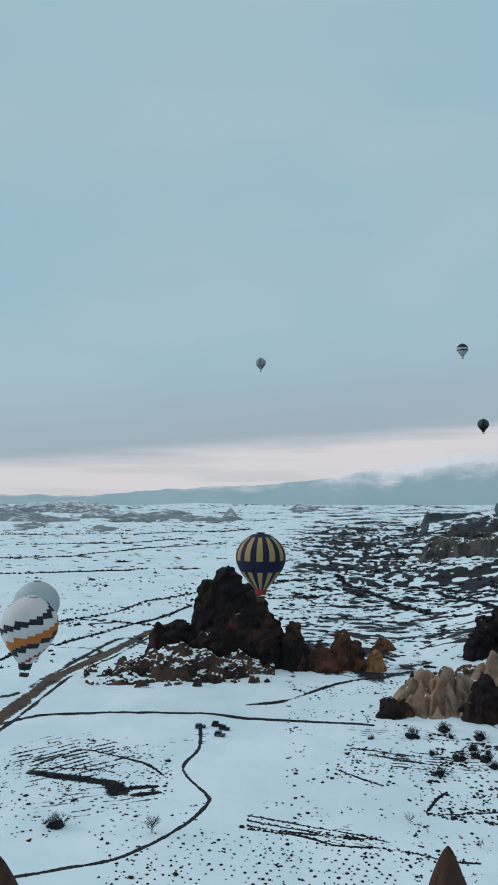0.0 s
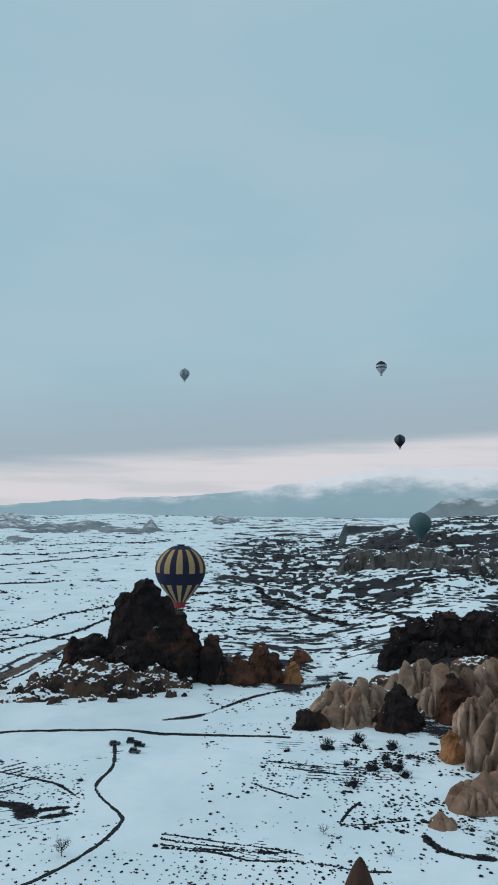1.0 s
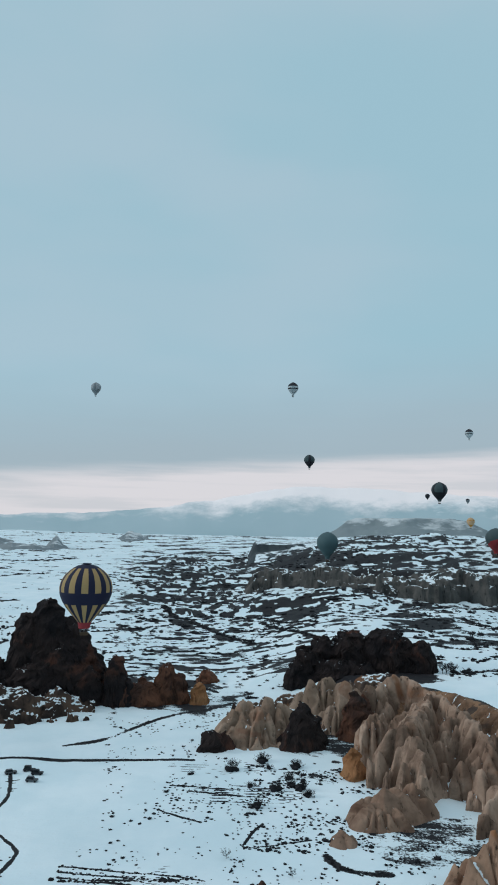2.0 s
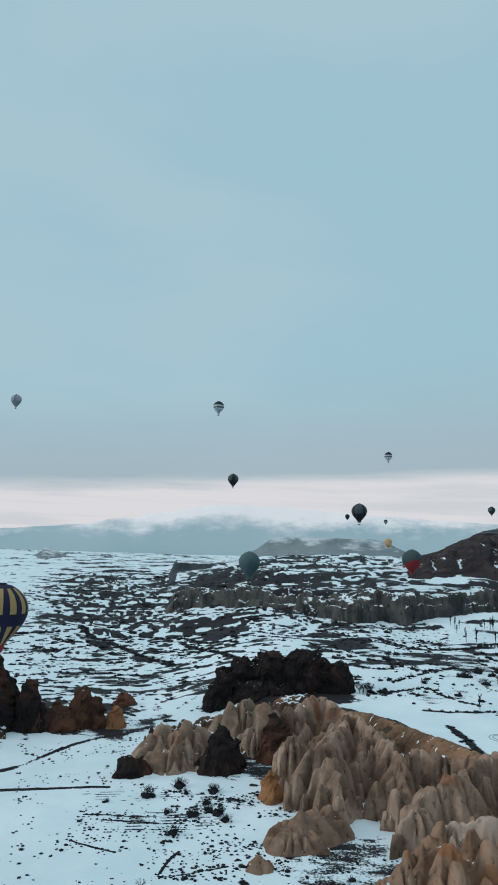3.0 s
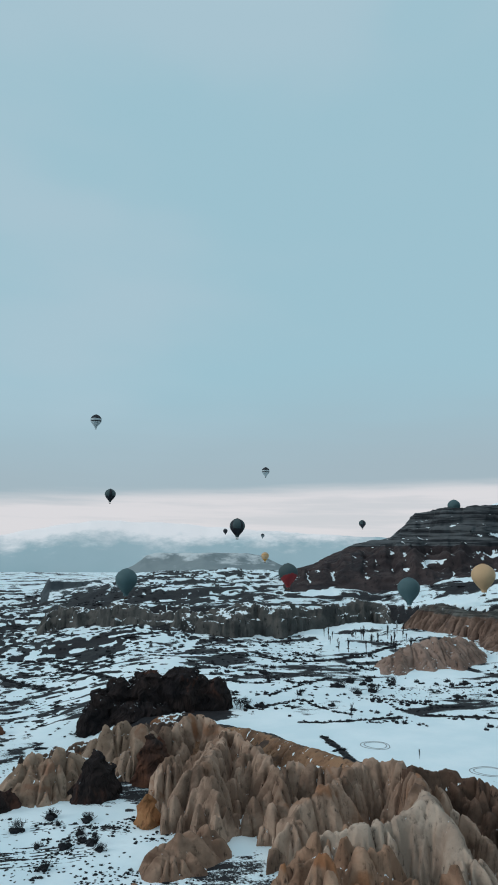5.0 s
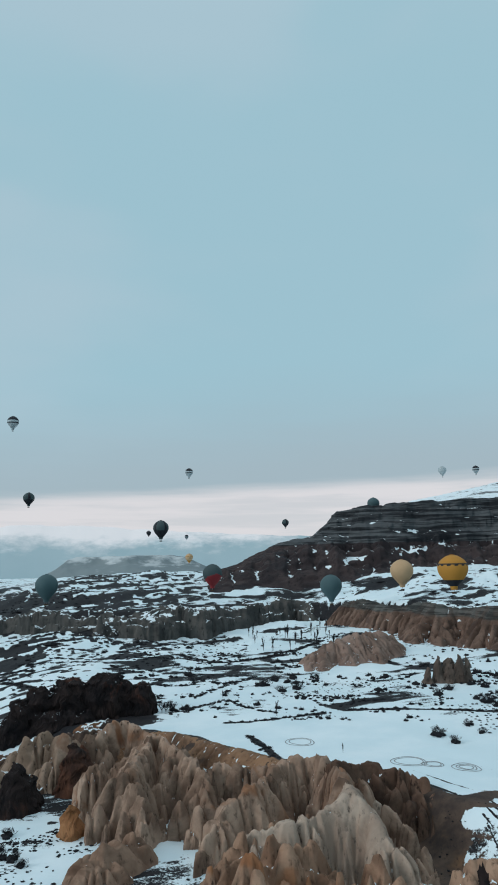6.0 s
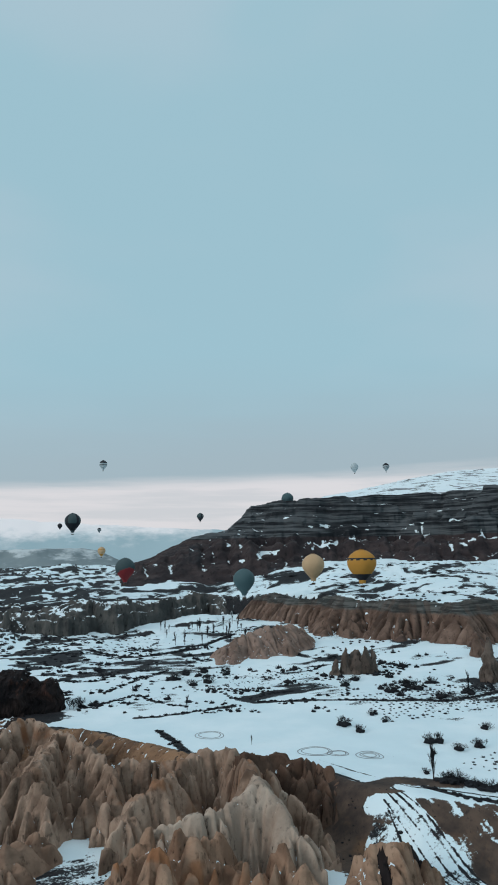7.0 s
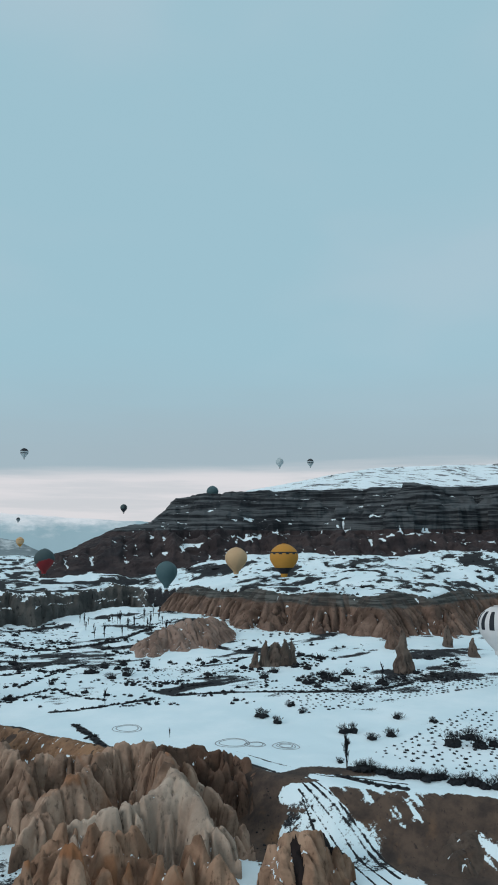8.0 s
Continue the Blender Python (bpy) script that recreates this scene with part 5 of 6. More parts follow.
def tuft(seed):
    """A dark core with stiff stalks standing out of it."""
    rng = random.Random(seed)
    bm = blob(rng, 0.72, 0.5)
    for k in range(16):
        t, e = rng.uniform(0, 6.283), rng.uniform(0.1, 1.3)
        way = Vector((math.cos(t) * math.cos(e), math.sin(t) * math.cos(e), math.sin(e) * 0.8))
        side = way.cross(Vector((rng.uniform(-1, 1), rng.uniform(-1, 1), 1))).normalized() * rng.uniform(0.07, 0.16)
        foot = way * 0.3
        bm.faces.new([bm.verts.new(foot - side), bm.verts.new(foot + side), bm.verts.new(way * rng.uniform(0.75, 1.25))])
    bm.verts.index_update()
    out = (np.array([v.co[:] for v in bm.verts]), [[v.index for v in f.verts] for f in bm.faces])
    bm.free()
    return out


CLUMPS = [(co, np.array(fa)) for co, fa in (tuft(k) for k in range(8))]


def scatter(name, spots, label, category="scrub", material=None, drawn=1.0):
    """One mesh of many clumps. spots: x, y, width, height."""
    rng = np.random.RandomState(len(spots) + 3)
    verts, faces, base = [], [], 0
    x, y = np.array([s[0] for s in spots]), np.array([s[1] for s in spots])
    z = ground(x, y)
    for k, (px, py, w, h) in enumerate(spots):
        co, fa = CLUMPS[rng.randint(len(CLUMPS))]
        t = rng.rand() * 6.283
        c, s = math.cos(t), math.sin(t)
        if drawn > 1:
            t = -math.atan2(px, py) + rng.uniform(-0.9, 0.9)
            c, s = math.cos(t), math.sin(t)
        u, v = co[:, 0] * w * 0.5 * drawn, co[:, 1] * w * 0.5
        q = np.stack([u * c - v * s + px, u * s + v * c + py, co[:, 2] * h + z[k] - 0.1 * h], 1)
        verts.append(q)
        faces.append(fa + base)
        base += len(co)
    me = bpy.data.meshes.new(name)
    me.from_pydata(np.concatenate(verts).tolist(), [], np.concatenate(faces).tolist())
    return place(name, me, material or M_SHRUB, label, category, kind="stuff")


def along(course, gap, wide, tall, rng, jitter=1.0, keep=0.85):
    out = []
    for (ax, ay), (bx, by) in zip(course[:-1], course[1:]):
        n = int(math.hypot(bx - ax, by - ay) / gap) + 1
        for k in range(n):
            q = (k + rng.random()) / n
            px, py = ax + (bx - ax) * q, ay + (by - ay) * q
            if float(fbm(np.array(px), np.array(py), 30, 2, 77)) + rng.uniform(-0.3, 0.3) > 0.55 - (1 - keep):
                continue
            s = rng.uniform(0.6, 1.4)
            out.append((px + rng.gauss(0, jitter), py + rng.gauss(0, jitter), wide * s, tall * s * rng.uniform(0.6, 1.2)))
    return out


rng = random.Random(31)
for name, width, course in LINES:
    d = math.hypot(*course[0])
    if name[0] in "fghks" and name[1:].isdigit():
        tall = 0.5 + d / 420.0
        scatter("hedgerow", along(course, 1.2 + d / 500, 1.6 + d / 260, tall, rng, 0.5 + d / 600), "straggling dark hedgerow along a field edge in snow", "hedgerow")
    elif name.startswith(("row", "vrow", "bank", "track", "lane")):
        scatter("stubble_row", along(course, 0.7, 1.1, 0.35, rng, 0.35, 0.75), "broken row of dark stubble poking through snow", "stubble")
    elif name.startswith("ditch"):
        scatter("ditch_scrub", along(course, 0.45, 1.3, 0.6, rng, width * 0.2, 1.2), "dark scrub lining a ditch in the snow", "scrub")


def region(count, a0, a1, r0, r1, wide, tall, rng, size=40, cut=0.0, seed=7, lines=False):
    """Clumps over a sector of the plan, gathered where a noise is high, or along its contour lines."""
    q = np.random.RandomState(seed)
    n = count * 8
    a = np.radians(q.uniform(a0, a1, n))
    r = np.sqrt(q.uniform(r0 * r0, r1 * r1, n))
    x, y = np.sin(a) * r, np.cos(a) * r
    f = fbm(x, y, size, 3, seed)
    ok = (np.abs(f * 5 - np.round(f * 5)) < 0.10) if lines else f + q.uniform(-0.12, 0.12, n) > cut
    x, y, r = x[ok][:count], y[ok][:count], r[ok][:count]
    s = q.lognormal(0, 0.4, len(x))
    return [(float(px), float(py), wide * k, tall * k) for px, py, k in zip(x, y, s)]


def grid_rows(a, b, c, gap, row_gap, wide, tall, rng, keep=0.75):
    """Plants set out in rows over the parallelogram a, b, c."""
    ux, uy, vx, vy = b[0] - a[0], b[1] - a[1], c[0] - a[0], c[1] - a[1]
    n, m = int(math.hypot(ux, uy) / gap), int(math.hypot(vx, vy) / row_gap)
    out = []
    for i in range(n):
        for j in range(m):
            if rng.random() > keep:
                continue
            p, q = (i + rng.uniform(-0.25, 0.25)) / n, (j + rng.uniform(-0.18, 0.18)) / m
            s = rng.uniform(0.6, 1.5)
            out.append((a[0] + ux * p + vx * q, a[1] + uy * p + vy * q, wide * s, tall * s))
    return out


scatter("vineyard", grid_rows((-32, 172), (30, 160), (-14, 197), 2.6, 2.3, 0.95, 0.4, rng, 0.62), "pruned vine stumps poking through snow in rows", "vineyard")
scatter("vineyard", grid_rows((0, 172), (46, 162), (8, 194), 2.8, 2.4, 0.9, 0.4, rng, 0.5), "pruned vine stumps poking through snow in rows", "vineyard")
scatter("vineyard", grid_rows((28, 236), (78, 226), (36, 262), 2.2, 2.4, 1.15, 0.4, rng, 0.6), "overgrown vine rows on a snowy slope", "vineyard")
scatter("orchard_field", grid_rows((292, 210), (420, 160), (325, 262), 3.8, 4.2, 2.1, 0.9, rng, 0.78), "rows of small dark bushes in a snowfield", "orchard")
scatter("orchard_field", grid_rows((250, 150), (262, 100), (352, 150), 3.8, 4.4, 1.9, 0.9, rng, 0.78), "rows of small dark bushes in a snowfield", "orchard")
scatter("orchard_field", grid_rows((300, 330), (350, 300), (318, 372), 3.6, 4.2, 1.6, 0.7, rng, 0.6), "rows of small dark bushes in a snowfield", "orchard")
scatter("field_scrub", region(300, -21, -6, 196, 275, 0.9, 0.3, rng, 16, 0.02, 5), "scattered tufts of scrub on a snowy bank")
scatter("field_scrub", region(380, -20, -6, 218, 265, 0.9, 0.25, rng, 20, 0, 15, True), "lines of tufts along low snowy banks")
scatter("field_scrub", region(480, 14, 24, 210, 285, 1.4, 0.45, rng, 14, 0.02, 6), "dense dark scrub on the snowy slope below the fins")
scatter("field_scrub", region(300, 3, 13, 215, 355, 1.2, 0.4, rng, 22, 0.05, 8), "scattered tufts of scrub in the snowfield")
scatter("field_scrub", region(420, -22, 2, 390, 800, 2.6, 1.3, rng, 45, 0.16, 9), "scattered dark bushes in the far snowfields")
scatter("field_scrub", region(380, -24, 0, 850, 1900, 5.0, 1.6, rng, 260, 0, 10, True), "dark hedge lines across far snowfields", drawn=2.5)
scatter("field_scrub", region(900, 2, 17, 385, 640, 1.9, 0.8, rng, 80, 0, 21, True), "dark scrub along terrace edges in the snow", drawn=2.0)
scatter("field_scrub", region(1100, 1, 24, 560, 1250, 3.6, 1.5, rng, 150, 0, 11, True), "dark scrub along terrace edges in the valley", drawn=1.7)
scatter("field_scrub", region(700, 1, 24, 640, 1800, 4.4, 1.7, rng, 180, 0.06, 12), "dark thickets in the rough valley ground", drawn=1.7)
scatter("field_scrub", region(700, 18, 36, 430, 760, 2.2, 1.1, rng, 70, 0, 13, True), "dark scrub lines across the snowy terraces", drawn=1.8)
scatter("field_scrub", region(560, 24, 60, 470, 720, 3.2, 1.9, rng, 45, 0.12, 14), "dark bushes below the cliffs")
scatter("field_scrub", region(420, 40, 75, 690, 1000, 2.8, 1.3, rng, 100, 0, 16, True), "scrub along ledges above the pink cliff", drawn=2.2)
scatter("field_scrub", region(240, 28, 52, 378, 450, 2.6, 1.3, rng, 30, 0.2, 17), "scattered bushes in the snowfield behind the ridge")
scatter("field_scrub", region(320, 44, 66, 415, 520, 3.2, 1.7, rng, 30, 0.1, 18), "dark scrub round the rock chimneys")

scatter("field_scrub", region(260, 24, 44, 150, 232, 1.3, 0.7, rng, 12, 0.05, 19), "dark tufts in the snow at the foot of the tuff fins")
scatter("field_scrub", region(220, 13, 24, 175, 240, 0.9, 0.35, rng, 14, 0.0, 20), "scattered tufts of scrub on the snowy slope")
scatter("field_scrub", region(420, -12, 14, 150, 215, 0.8, 0.3, rng, 12, 0.02, 22), "fine dark stubble poking through the near snow")
scatter("field_scrub", region(70, 50, 57, 205, 262, 1.1, 0.5, rng, 12, 0.02, 23), "dark clods and tufts on the rutted snow slope")


def twig(bm, a, b, ra, rb):
    """A tapered three-sided stick."""
    d = (b - a).normalized()
    u = d.orthogonal().normalized()
    w = d.cross(u)
    rings = []
    for p, rad in ((a, ra), (b, rb)):
        rings.append([bm.verts.new(p + (u * math.cos(k * 2.094) + w * math.sin(k * 2.094)) * rad) for k in range(3)])
    for k in range(3):
        bm.faces.new((rings[0][k], rings[0][(k + 1) % 3], rings[1][(k + 1) % 3], rings[1][k]))


def branch(bm, a, way, length, rad, depth, rng, spread):
    b = a + way * length
    twig(bm, a, b, rad, rad * 0.62)
    if depth == 0:
        return
    for k in range(rng.choice((3, 3, 4))):
        side = Vector((rng.uniform(-1, 1), rng.uniform(-1, 1), rng.uniform(-0.2, 0.7))) * spread
        branch(bm, a.lerp(b, rng.uniform(0.55, 1.0)), (way + side).normalized(), length * rng.uniform(0.5, 0.75), rad * 0.6, depth - 1, rng, spread)


def bare_tree(x, y, height, label, seed, spread=0.9, dense=True, narrow=False):
    """A leafless tree: trunk, limbs and a thin crown of twigs."""
    rng = random.Random(seed)
    top = tagged(new("bare_tree"), label, "tree", "bare trees in the snow")
    top.location = (x, y, float(ground(np.array(x), np.array(y))) - 0.1)
    bm = bmesh.new()
    twig(bm, Vector((0, 0, 0)), Vector((0.05, 0, height * 0.4)), height * 0.03, height * 0.02)
    part("trunk", bm, M_BARK, top)
    bm = bmesh.new()
    n = 13 if dense else 10
    for k in range(n):
        t = k * 6.283 / n + rng.uniform(-0.3, 0.3)
        lift = rng.uniform(5.0, 11.0) if narrow else rng.uniform(0.35, 1.3)
        way = Vector((math.cos(t), math.sin(t), lift)).normalized()
        branch(bm, Vector((0, 0, height * (rng.uniform(0.1, 0.6) if narrow else rng.uniform(0.15, 0.42)))), way, height * rng.uniform(0.22, 0.34), height * 0.015, 3, rng, spread * (0.26 if narrow else 1))
    part("crown", bm, M_TWIG, top, "thin crown of bare twigs")
    return top


def shrub(x, y, w, h, label, seed):
    """A low leafless shrub: twigs over a dark foot."""
    rng = random.Random(seed)
    top = tagged(new("shrub"), label, "shrub", "shrubs in the snow")
    top.location = (x, y, float(ground(np.array(x), np.array(y))) - 0.1)
    bm = bmesh.new()
    for k in range(5):
        part_bm = blob(rng, w * rng.uniform(0.20, 0.36), min(1.0, 0.8 * h / w))
        me = bpy.data.meshes.new("foot")
        part_bm.to_mesh(me)
        part_bm.free()
        me.transform(Matrix.Translation((rng.uniform(-0.3, 0.3) * w, rng.uniform(-0.3, 0.3) * w, 0)))
        bm.from_mesh(me)
        bpy.data.meshes.remove(me)
    part("foot", bm, M_SHRUB, top, "dark tangled foot")
    bm = bmesh.new()
    for k in range(16):
        t = rng.uniform(0, 6.283)
        way = Vector((math.cos(t), math.sin(t), rng.uniform(0.4, 1.8))).normalized()
        branch(bm, Vector((rng.uniform(-0.2, 0.2) * w, rng.uniform(-0.2, 0.2) * w, 0)), way, h * 0.42, h * 0.02, 3, rng, 1.0)
    part("twig_crown", bm, M_TWIG, top, "grey bare twigs")
    return top


shrub(-53, 198, 5.6, 5.0, "grey leafless bushy shrub with a dark foot beside a ditch", 1)
bare_tree(-26, 194, 5.4, "small grey leafless tree in the snow beside the path", 2, 1.0)
bare_tree(45, 201, 3.2, "small thin leafless tree alone in the snowfield", 3, 0.6, False)
bare_tree(60, 187, 2.6, "small thin leafless sapling in the snow", 4, 0.6, False)
k = 0
for x, y, h in ((62, 271, 6), (76, 277, 5.4), (87, 268, 5), (76, 268, 3.2), (79, 251, 5), (82, 246, 5), (62, 234, 4.5), (65, 253, 3), (81, 257, 4), (73, 248, 4.5), (82, 239, 4), (46, 268, 2.4)):
    k += 1
    shrub(x, y, h * 1.0, h * 0.85, "grey leafless shrub with a dark foot below the tan fins", 40 + k)
for x, y, h in ((271, 223, 6.5), (267, 211, 5), (296, 225, 4.5), (289, 212, 4), (272, 175, 7), (271, 162, 5), (281, 158, 5.5), (309, 170, 5), (313, 154, 4), (284, 132, 8), (288, 122, 8.5), (297, 130, 7), (293, 118, 6), (259, 167, 2.5), (248, 365, 4), (235, 155, 3)):
    k += 1
    shrub(x, y, h * 1.05, h * 0.9, "dark leafless shrub in the open snowfield", 60 + k)
for x, y, h in ((344, 282, 5), (349, 252, 5), (366, 244, 6), (344, 241, 4), (354, 222, 5), (374, 215, 6), (362, 287, 4), (382, 275, 4), (368, 253, 6), (384, 247, 5), (286, 375, 6), (282, 353, 5), (295, 352, 6), (303, 386, 5), (322, 366, 5), (319, 386, 5)):
    k += 1
    shrub(x, y, h * 1.5, h * 1.15, "dark leafless shrub among snowy terraces", 80 + k)
for x, y, h in ((230, 149, 11), (384, 221, 9), (370, 213, 6), (240, 305, 7), (244, 362, 4), (218, 232, 3.4)):
    k += 1
    bare_tree(x, y, h, "slim leafless poplar standing in the snow", 100 + k, 0.7, True, True)
for x, y in ((199, 356), (201, 355), (203, 354), (205, 354), (202, 357)):
    k += 1
    bare_tree(x, y, 6.5, "grey leafless tree in a small clump", 100 + k, 0.55, True)
q = random.Random(77)
for t in range(26):
    a, r = q.uniform(36, 43), q.uniform(620, 760)
    k += 1
    bare_tree(math.sin(radians(a)) * r, math.cos(radians(a)) * r, q.uniform(7, 13), "slim dark leafless poplar below the cliffs", 100 + k, 0.6, False, True)
# the thick hedge along the dirt road
for x, y in ((230, 147), (231, 143), (231, 138), (231, 133), (232, 129), (233, 125), (234, 121), (237, 117), (237, 111), (239, 106), (240, 101), (242, 97)):
    k += 1
    shrub(x + 3, y, q.uniform(6.0, 8.5), q.uniform(4.0, 6.0), "dense dark hedge shrub along the road", 140 + k)

# ---- hot-air balloons ----
def cloth(name, colour):
    g = Graph(name)
    n = g.noise(0.12, 3, 0.5)
    c = g.mix(g.ramp(n, 0.3, 0.7), tuple(v * 0.95 for v in colour), tuple(min(1, v * 1.03) for v in colour))
    return g.finish(c, 0.65)


C_NAVY, C_GOLD, C_RED = cloth("navy_nylon", (0.010, 0.012, 0.035)), cloth("gold_nylon", (0.33, 0.225, 0.10)), cloth("red_nylon", (0.24, 0.03, 0.035))
C_WHITE, C_ORANGE, C_BLACK = cloth("white_nylon", (0.55, 0.53, 0.53)), cloth("orange_nylon", (0.42, 0.13, 0.03)), cloth("black_nylon", (0.018, 0.02, 0.026))
C_PEARL = cloth("pearl_nylon", (0.27, 0.30, 0.32))
C_GREY, C_TEAL, C_SLATE = cloth("pale_grey_nylon", (0.36, 0.42, 0.44)), cloth("teal_nylon", (0.055, 0.10, 0.11)), cloth("slate_nylon", (0.045, 0.07, 0.075))
C_CREAM, C_YELLOW, C_MID = cloth("cream_nylon", (0.46, 0.31, 0.18)), cloth("yellow_nylon", (0.42, 0.20, 0.035)), cloth("mid_grey_nylon", (0.16, 0.19, 0.205))
M_WICKER, M_STEEL = plain("wicker", (0.07, 0.045, 0.028), 0.9, 0.4, 6.0), plain("burner_steel", (0.25, 0.25, 0.26), 0.4, 0.2, 4.0, 0.9)

PROFILE_Z = [0.0, 0.012, 0.05, 0.12, 0.22, 0.34, 0.46, 0.58, 0.70, 0.82, 0.94, 1.05, 1.12]
PROFILE_R = [0.0, 0.09, 0.19, 0.30, 0.405, 0.475, 0.50, 0.49, 0.448, 0.375, 0.28, 0.185, 0.125]


def hot_air_balloon(place_at, wide, label, colours, pattern, gores=24, tilt=(0, 0, 0), squat=1.0, skirt=None):
    """An envelope sewn of gores with a crown ring, a skirt, burner and basket. pattern(column, row) picks a colour."""
    top = tagged(new("hot_air_balloon"), label, "balloon", "hot-air balloons")
    tall = 1.12 * wide * squat
    # place_at is the middle of the envelope; the empty sits at the basket's floor
    turn = pose(0, 0, 0, *tilt)
    lift = tall * 0.5 + wide * 0.26
    top.matrix_world = Matrix.Translation(place_at) @ turn @ Matrix.Translation((0, 0, -lift))
    rings = 26
    zs = np.linspace(0, 1.12, rings)
    rs = np.interp(zs, PROFILE_Z, PROFILE_R)
    zs = np.concatenate([[0.004], zs[1:]])
    bm = bmesh.new()
    per = 2
    n = gores * per
    grid = []
    for z, r in zip(zs, rs):
        row = []
        for k in range(n):
            bulge = 1.0 + (0.012 if k % per else -0.012)
            t = k * 2 * math.pi / n
            row.append(bm.verts.new((math.cos(t) * r * wide * bulge, math.sin(t) * r * wide * bulge, lift + tall * 0.5 - z * wide * squat)))
        grid.append(row)
    for j in range(rings - 1):
        for k in range(n):
            f = bm.faces.new((grid[j][k], grid[j + 1][k], grid[j + 1][(k + 1) % n], grid[j][(k + 1) % n]))
            f.material_index, f.smooth = pattern(k // per, j), True
    bmesh.ops.remove_doubles(bm, verts=bm.verts, dist=0.002 * wide)
    env = part("envelope", bm, colours, top)
    bm = bmesh.new()
    bmesh.ops.create_cone(bm, segments=16, radius1=0.085 * wide, radius2=0.085 * wide, depth=0.012 * wide, cap_ends=True, matrix=Matrix.Translation((0, 0, lift + tall * 0.5 - 0.006 * wide)))
    part("crown_ring", bm, colours[0] if pattern(0, 0) == 0 else colours[pattern(0, 0)], env)
    bm = bmesh.new()
    bmesh.ops.create_cone(bm, segments=20, radius1=0.105 * wide, radius2=0.130 * wide, depth=0.115 * wide, cap_ends=False, matrix=Matrix.Translation((0, 0, lift - tall * 0.5 - 0.052 * wide)))
    part("skirt", bm, skirt or colours[0], top)
    bm = bmesh.new()
    bmesh.ops.create_cube(bm, size=1, matrix=Matrix.Translation((0, 0, 0.045 * wide)) @ Matrix.Diagonal((0.15 * wide, 0.085 * wide, 0.06 * wide, 1)))
    bmesh.ops.bevel(bm, geom=bm.edges[:], offset=0.006 * wide, segments=1, affect="EDGES")
    basket = part("basket", bm, M_WICKER, top, "dark wicker basket")
    for sx in (-1, 1):
        for sy in (-1, 1):
            bm = bmesh.new()
            twig(bm, Vector((sx * 0.07 * wide, sy * 0.038 * wide, 0.07 * wide)), Vector((sx * 0.085 * wide, sy * 0.045 * wide, lift - tall * 0.5 - 0.06 * wide)), 0.0022 * wide, 0.0022 * wide)
            part("suspension_rope", bm, M_STEEL, top)
    bm = bmesh.new()
    bmesh.ops.create_cone(bm, segments=8, radius1=0.018 * wide, radius2=0.014 * wide, depth=0.03 * wide, cap_ends=True, matrix=Matrix.Translation((0, 0, 0.125 * wide)))
    part("burner", bm, M_STEEL, top)
    return top


def aim(az, el, d, eye=92.0):
    a, e = radians(az), radians(el)
    return Vector((math.sin(a) * math.cos(e) * d, math.cos(a) * math.cos(e) * d, eye + math.sin(e) * d))


def gore_stripes(column, row):
    if 12 <= row <= 16:
        return 0
    if row > 16:
        return 1 if column % 2 else 0
    if row < 2:
        return 0
    return 1 if column % 2 else 0


def zigzag(column, row):
    v = row + ((column - 7) % 24 - 12) * 0.95
    k = v + (0.5 if column % 2 else 0)
    if row < 1:
        return 0
    if 6.5 < k < 9.0:
        return 2
    if 12.5 < k < 16.0:
        return 1
    if 16.0 <= k < 18.4:
        return 2
    if 22.5 < k < 24.2:
        return 3
    return 0


def plain_cloth(column, row):
    return 0


def dark_top(column, row):
    return 1 if row < 9 else (1 if row in (13, 14) else 0)


def dark_foot(column, row):
    return 1 if row > 14 or column % 4 == 0 else 0


def waist_band(column, row):
    if row in (7, 8):
        return 1 if row == 7 or column % 2 else 0
    return 1 if row > 19 else 0


def bold_stripes(column, row):
    return 1 if column % 2 and 2 < row < 13 else 0


def red_cheek(column, row):
    return 1 if row > 10 + abs(column - 13) * 1.3 or row > 21 else 0


hot_air_balloon(aim(0.97, -5.05, 352, 90), 25.0, "navy and gold striped hot-air balloon low beside the rock massif", [C_NAVY, C_GOLD], gore_stripes, 24, (0, 0, 4), 1.0, C_RED)
hot_air_balloon(aim(-17.3, -10.0, 252, 90), 18.8, "white hot-air balloon with orange and black zigzag bands", [C_WHITE, C_ORANGE, C_BLACK, C_RED], zigzag, 24, (0, 5, 0), 1.05, C_BLACK)
hot_air_balloon(aim(-16.79, -8.3, 345, 90), 20.8, "plain pale grey hot-air balloon behind a zigzag one", [C_GREY], plain_cloth, 20)
hot_air_balloon(aim(0.98, 11.13, 1480, 90), 21.5, "small pale grey hot-air balloon high in the sky", [C_PEARL, C_MID], dark_foot, 12)
hot_air_balloon(aim(17.34, 11.71, 1420, 90), 22, "small hot-air balloon with a dark top and pale bands", [C_GREY, C_BLACK], dark_top, 12)
hot_air_balloon(aim(18.77, 5.77, 1400, 90), 21.5, "small dark grey hot-air balloon near the bright horizon", [C_SLATE, C_BLACK], dark_foot, 12)
hot_air_balloon(aim(29.17, 3.3, 1000), 22, "dark green-grey hot-air balloon before the mountain", [C_SLATE, C_BLACK], dark_foot, 16)
hot_air_balloon(aim(28.25, 2.91, 2900), 19, "tiny dark hot-air balloon near the mountain", [C_BLACK], plain_cloth, 10)
hot_air_balloon(aim(31.32, 2.58, 3300), 18, "tiny grey hot-air balloon near the mountain", [C_MID, C_BLACK], dark_top, 10)
hot_air_balloon(aim(31.51, 7.85, 1900), 21.5, "small hot-air balloon with a dark top under the clouds", [C_GREY, C_BLACK], dark_top, 12)
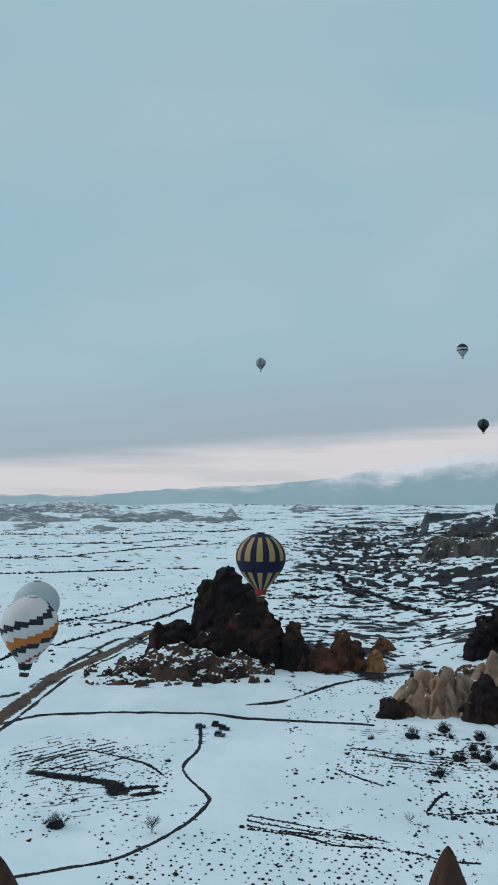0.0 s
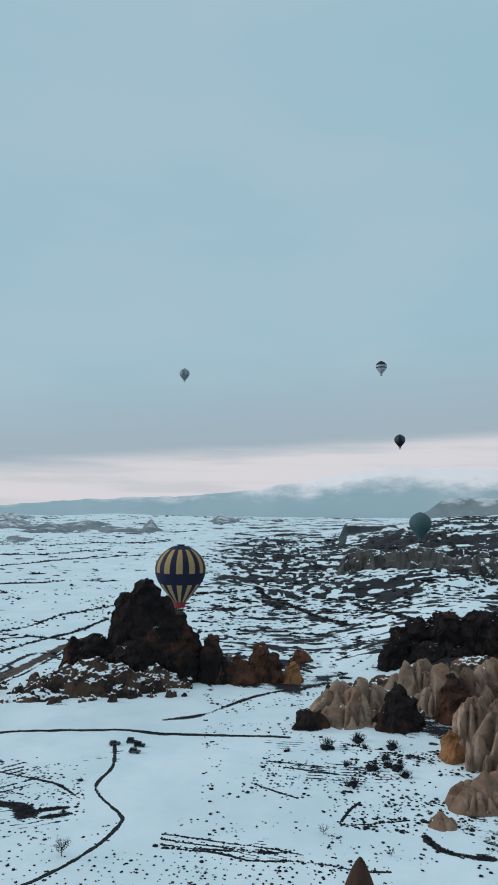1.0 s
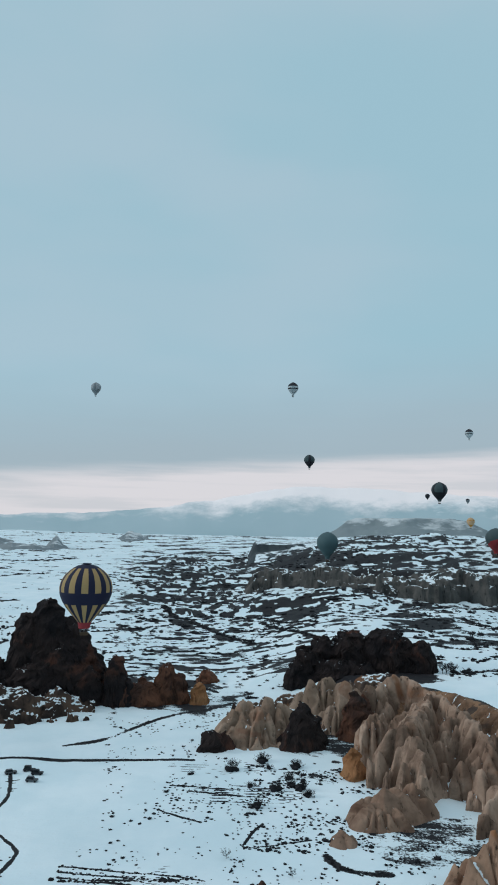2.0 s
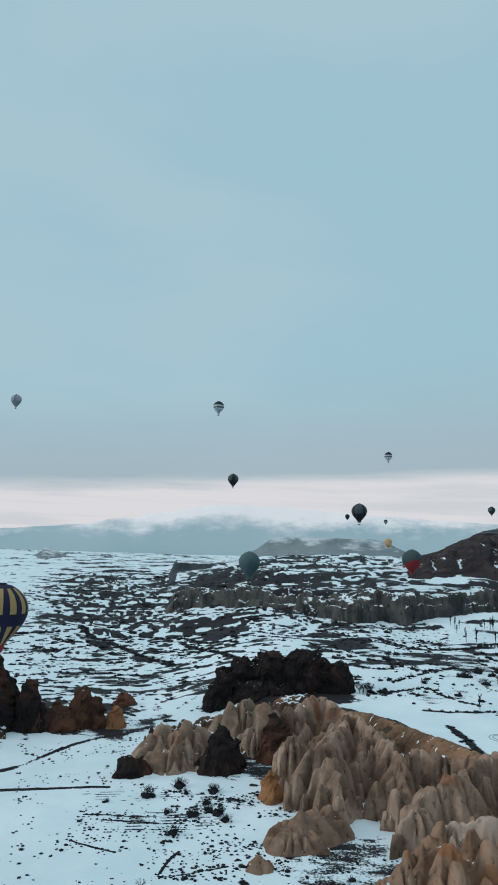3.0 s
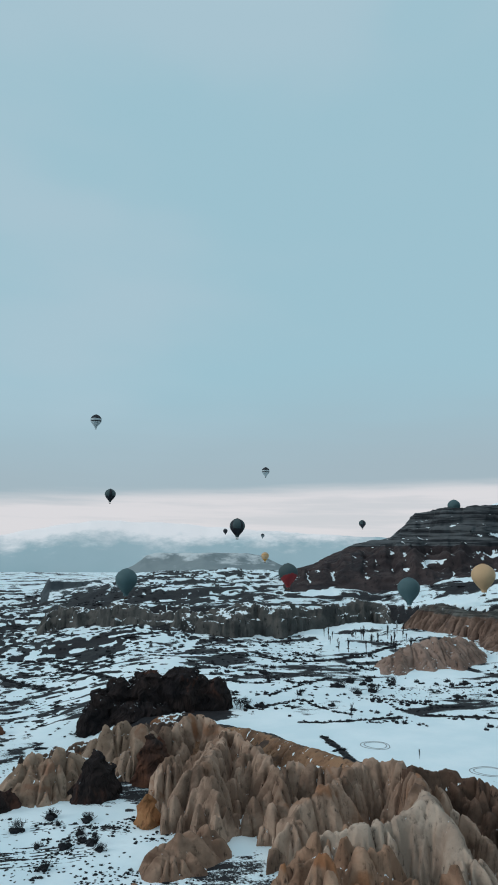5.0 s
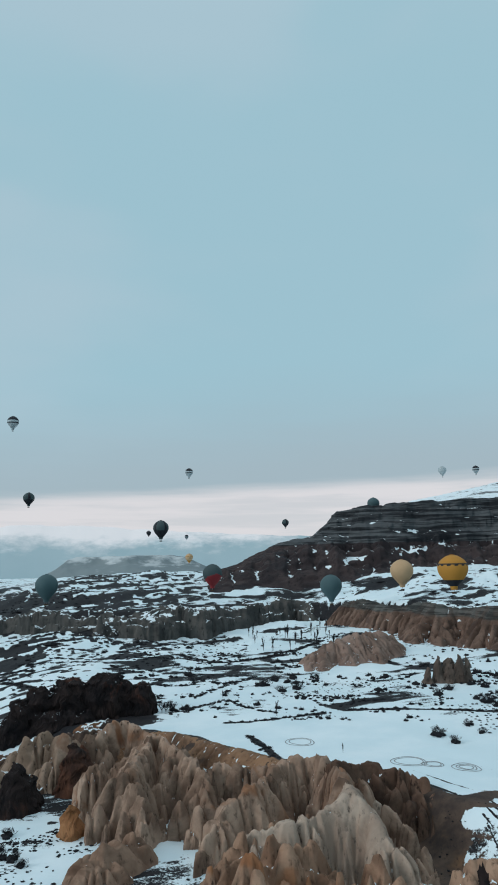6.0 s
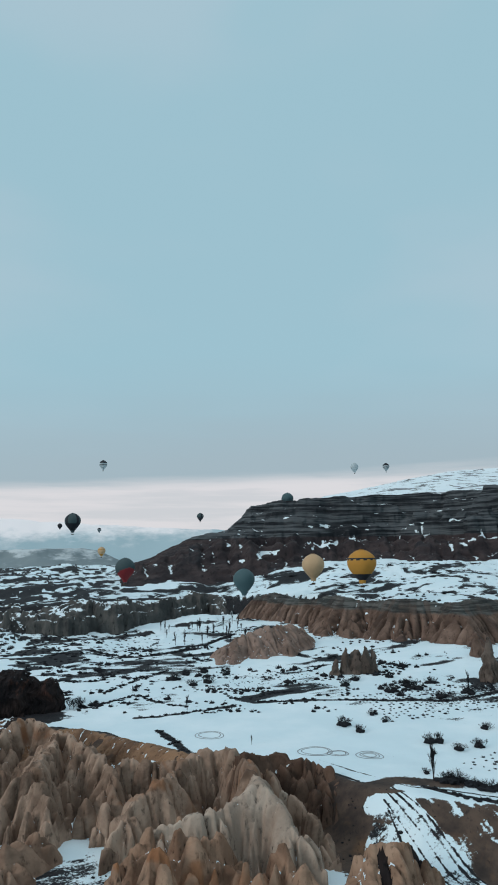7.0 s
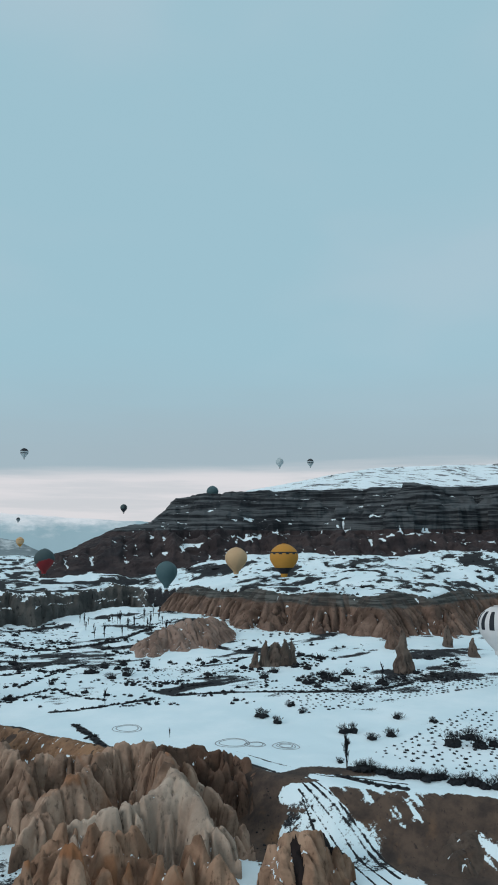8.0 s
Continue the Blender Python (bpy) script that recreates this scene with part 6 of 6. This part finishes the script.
hot_air_balloon(aim(39.43, 3.6, 2200), 21.5, "small dark hot-air balloon above the mesa's flank", [C_SLATE, C_BLACK], dark_foot, 12)
hot_air_balloon(aim(31.51, 0.91, 1900), 21, "pale yellow hot-air balloon before the far mesa", [C_CREAM, C_YELLOW], waist_band, 12)
hot_air_balloon(aim(33.34, -0.45, 905), 25, "grey hot-air balloon with a red cheek low over the terraces", [C_SLATE, C_RED], red_cheek, 20, (0, 0, 20), 1.0, C_RED)
hot_air_balloon(aim(20.3, -1.11, 830), 25.5, "grey-teal hot-air balloon low over the far cliffs", [C_TEAL], plain_cloth, 18)
hot_air_balloon(aim(46.62, 4.95, 1270), 22, "teal hot-air balloon at the rim of the mesa", [C_TEAL], plain_cloth, 16)
hot_air_balloon(aim(42.9, -1.53, 750), 23, "grey-teal hot-air balloon low over the terraces", [C_TEAL], plain_cloth, 18)
hot_air_balloon(aim(48.55, -0.44, 760), 24, "cream yellow hot-air balloon before the mesa", [C_CREAM], plain_cloth, 20, (0, 0, 0), 0.98)
hot_air_balloon(aim(52.45, -0.36, 640), 26, "golden yellow hot-air balloon with a black waist band", [C_YELLOW, C_BLACK], waist_band, 24, (0, 0, 0), 0.94)
hot_air_balloon(aim(52.22, 7.4, 1900), 21.5, "small white hot-air balloon above the mesa", [C_GREY], plain_cloth, 12)
hot_air_balloon(aim(54.78, 7.35, 2200), 21, "small hot-air balloon with a dark top above the mesa", [C_GREY, C_BLACK], dark_top, 12)
hot_air_balloon(aim(68.9, -5.5, 445), 23, "white hot-air balloon with dark stripes low over the snow", [C_WHITE, C_BLACK], bold_stripes, 24, (0, 0, 10))

# ---- parked cars on the snow ----
M_PAINT_MID = plain("grey_car_paint", (0.10, 0.11, 0.12), 0.4, 0.2, 1.0, 0.3)
M_PAINT = plain("dark_car_paint", (0.025, 0.028, 0.034), 0.35, 0.2, 1.0, 0.2)
M_RUBBER, M_PANE = plain("tyre_rubber", (0.015, 0.015, 0.016), 0.85, 0.3, 5.0), plain("dark_car_glass", (0.012, 0.015, 0.018), 0.08, 0.1, 1.0)


def box_at(bm, x0, x1, y0, y1, z0, z1, bevel=0.0, taper=0.0):
    made = bmesh.ops.create_cube(bm, size=1)["verts"]
    for v in made:
        up = v.co.z > 0
        k = 1 - taper if up else 1
        v.co = Vector(((x0 + x1) / 2 + v.co.x * (x1 - x0) * k, (y0 + y1) / 2 + v.co.y * (y1 - y0) * (1 - taper * 0.5 if up else 1), z1 if up else z0))
    if bevel:
        edges = list({e for v in made for e in v.link_edges})
        bmesh.ops.bevel(bm, geom=edges, offset=bevel, segments=2, affect="EDGES")


def parked_car(x, y, turn, paint, label, tall=1.0):
    top = tagged(new("parked_car"), label, "car", "cars parked by the path")
    top.matrix_world = pose(x, y, float(ground(np.array(x), np.array(y))), 0, 0, turn)
    bm = bmesh.new()
    box_at(bm, -2.15, 2.15, -0.9, 0.9, 0.35, 0.95, 0.12)
    part("body", bm, paint, top)
    bm = bmesh.new()
    box_at(bm, -1.9, 0.8, -0.82, 0.82, 0.9, 1.05 + 0.55 * tall, 0.08, 0.16)
    part("cabin", bm, M_PANE, top, "dark glazed cabin")
    bm = bmesh.new()
    box_at(bm, -1.65, 0.5, -0.72, 0.72, 1.04 + 0.55 * tall, 1.1 + 0.55 * tall, 0.03)
    part("roof", bm, paint, top)
    for wx in (-1.35, 1.35):
        for wy in (-0.82, 0.82):
            bm = bmesh.new()
            bmesh.ops.create_cone(bm, segments=14, radius1=0.36, radius2=0.36, depth=0.24, cap_ends=True, matrix=Matrix.Translation((wx, wy, 0.36)) @ Matrix.Rotation(radians(90), 4, "X"))
            part("wheel", bm, M_RUBBER, top)
    return top


parked_car(-19, 280, 12, M_PAINT_MID, "grey car parked at the head of the snowy path")
parked_car(-12.6, 282, -14, M_PAINT, "dark van parked on trampled snow", 1.6)
parked_car(-9.5, 277.5, -10, M_PAINT, "dark car parked on trampled snow", 1.3)
parked_car(-11, 270.5, -16, M_PAINT_MID, "grey car with dark windows parked on snow", 1.2)
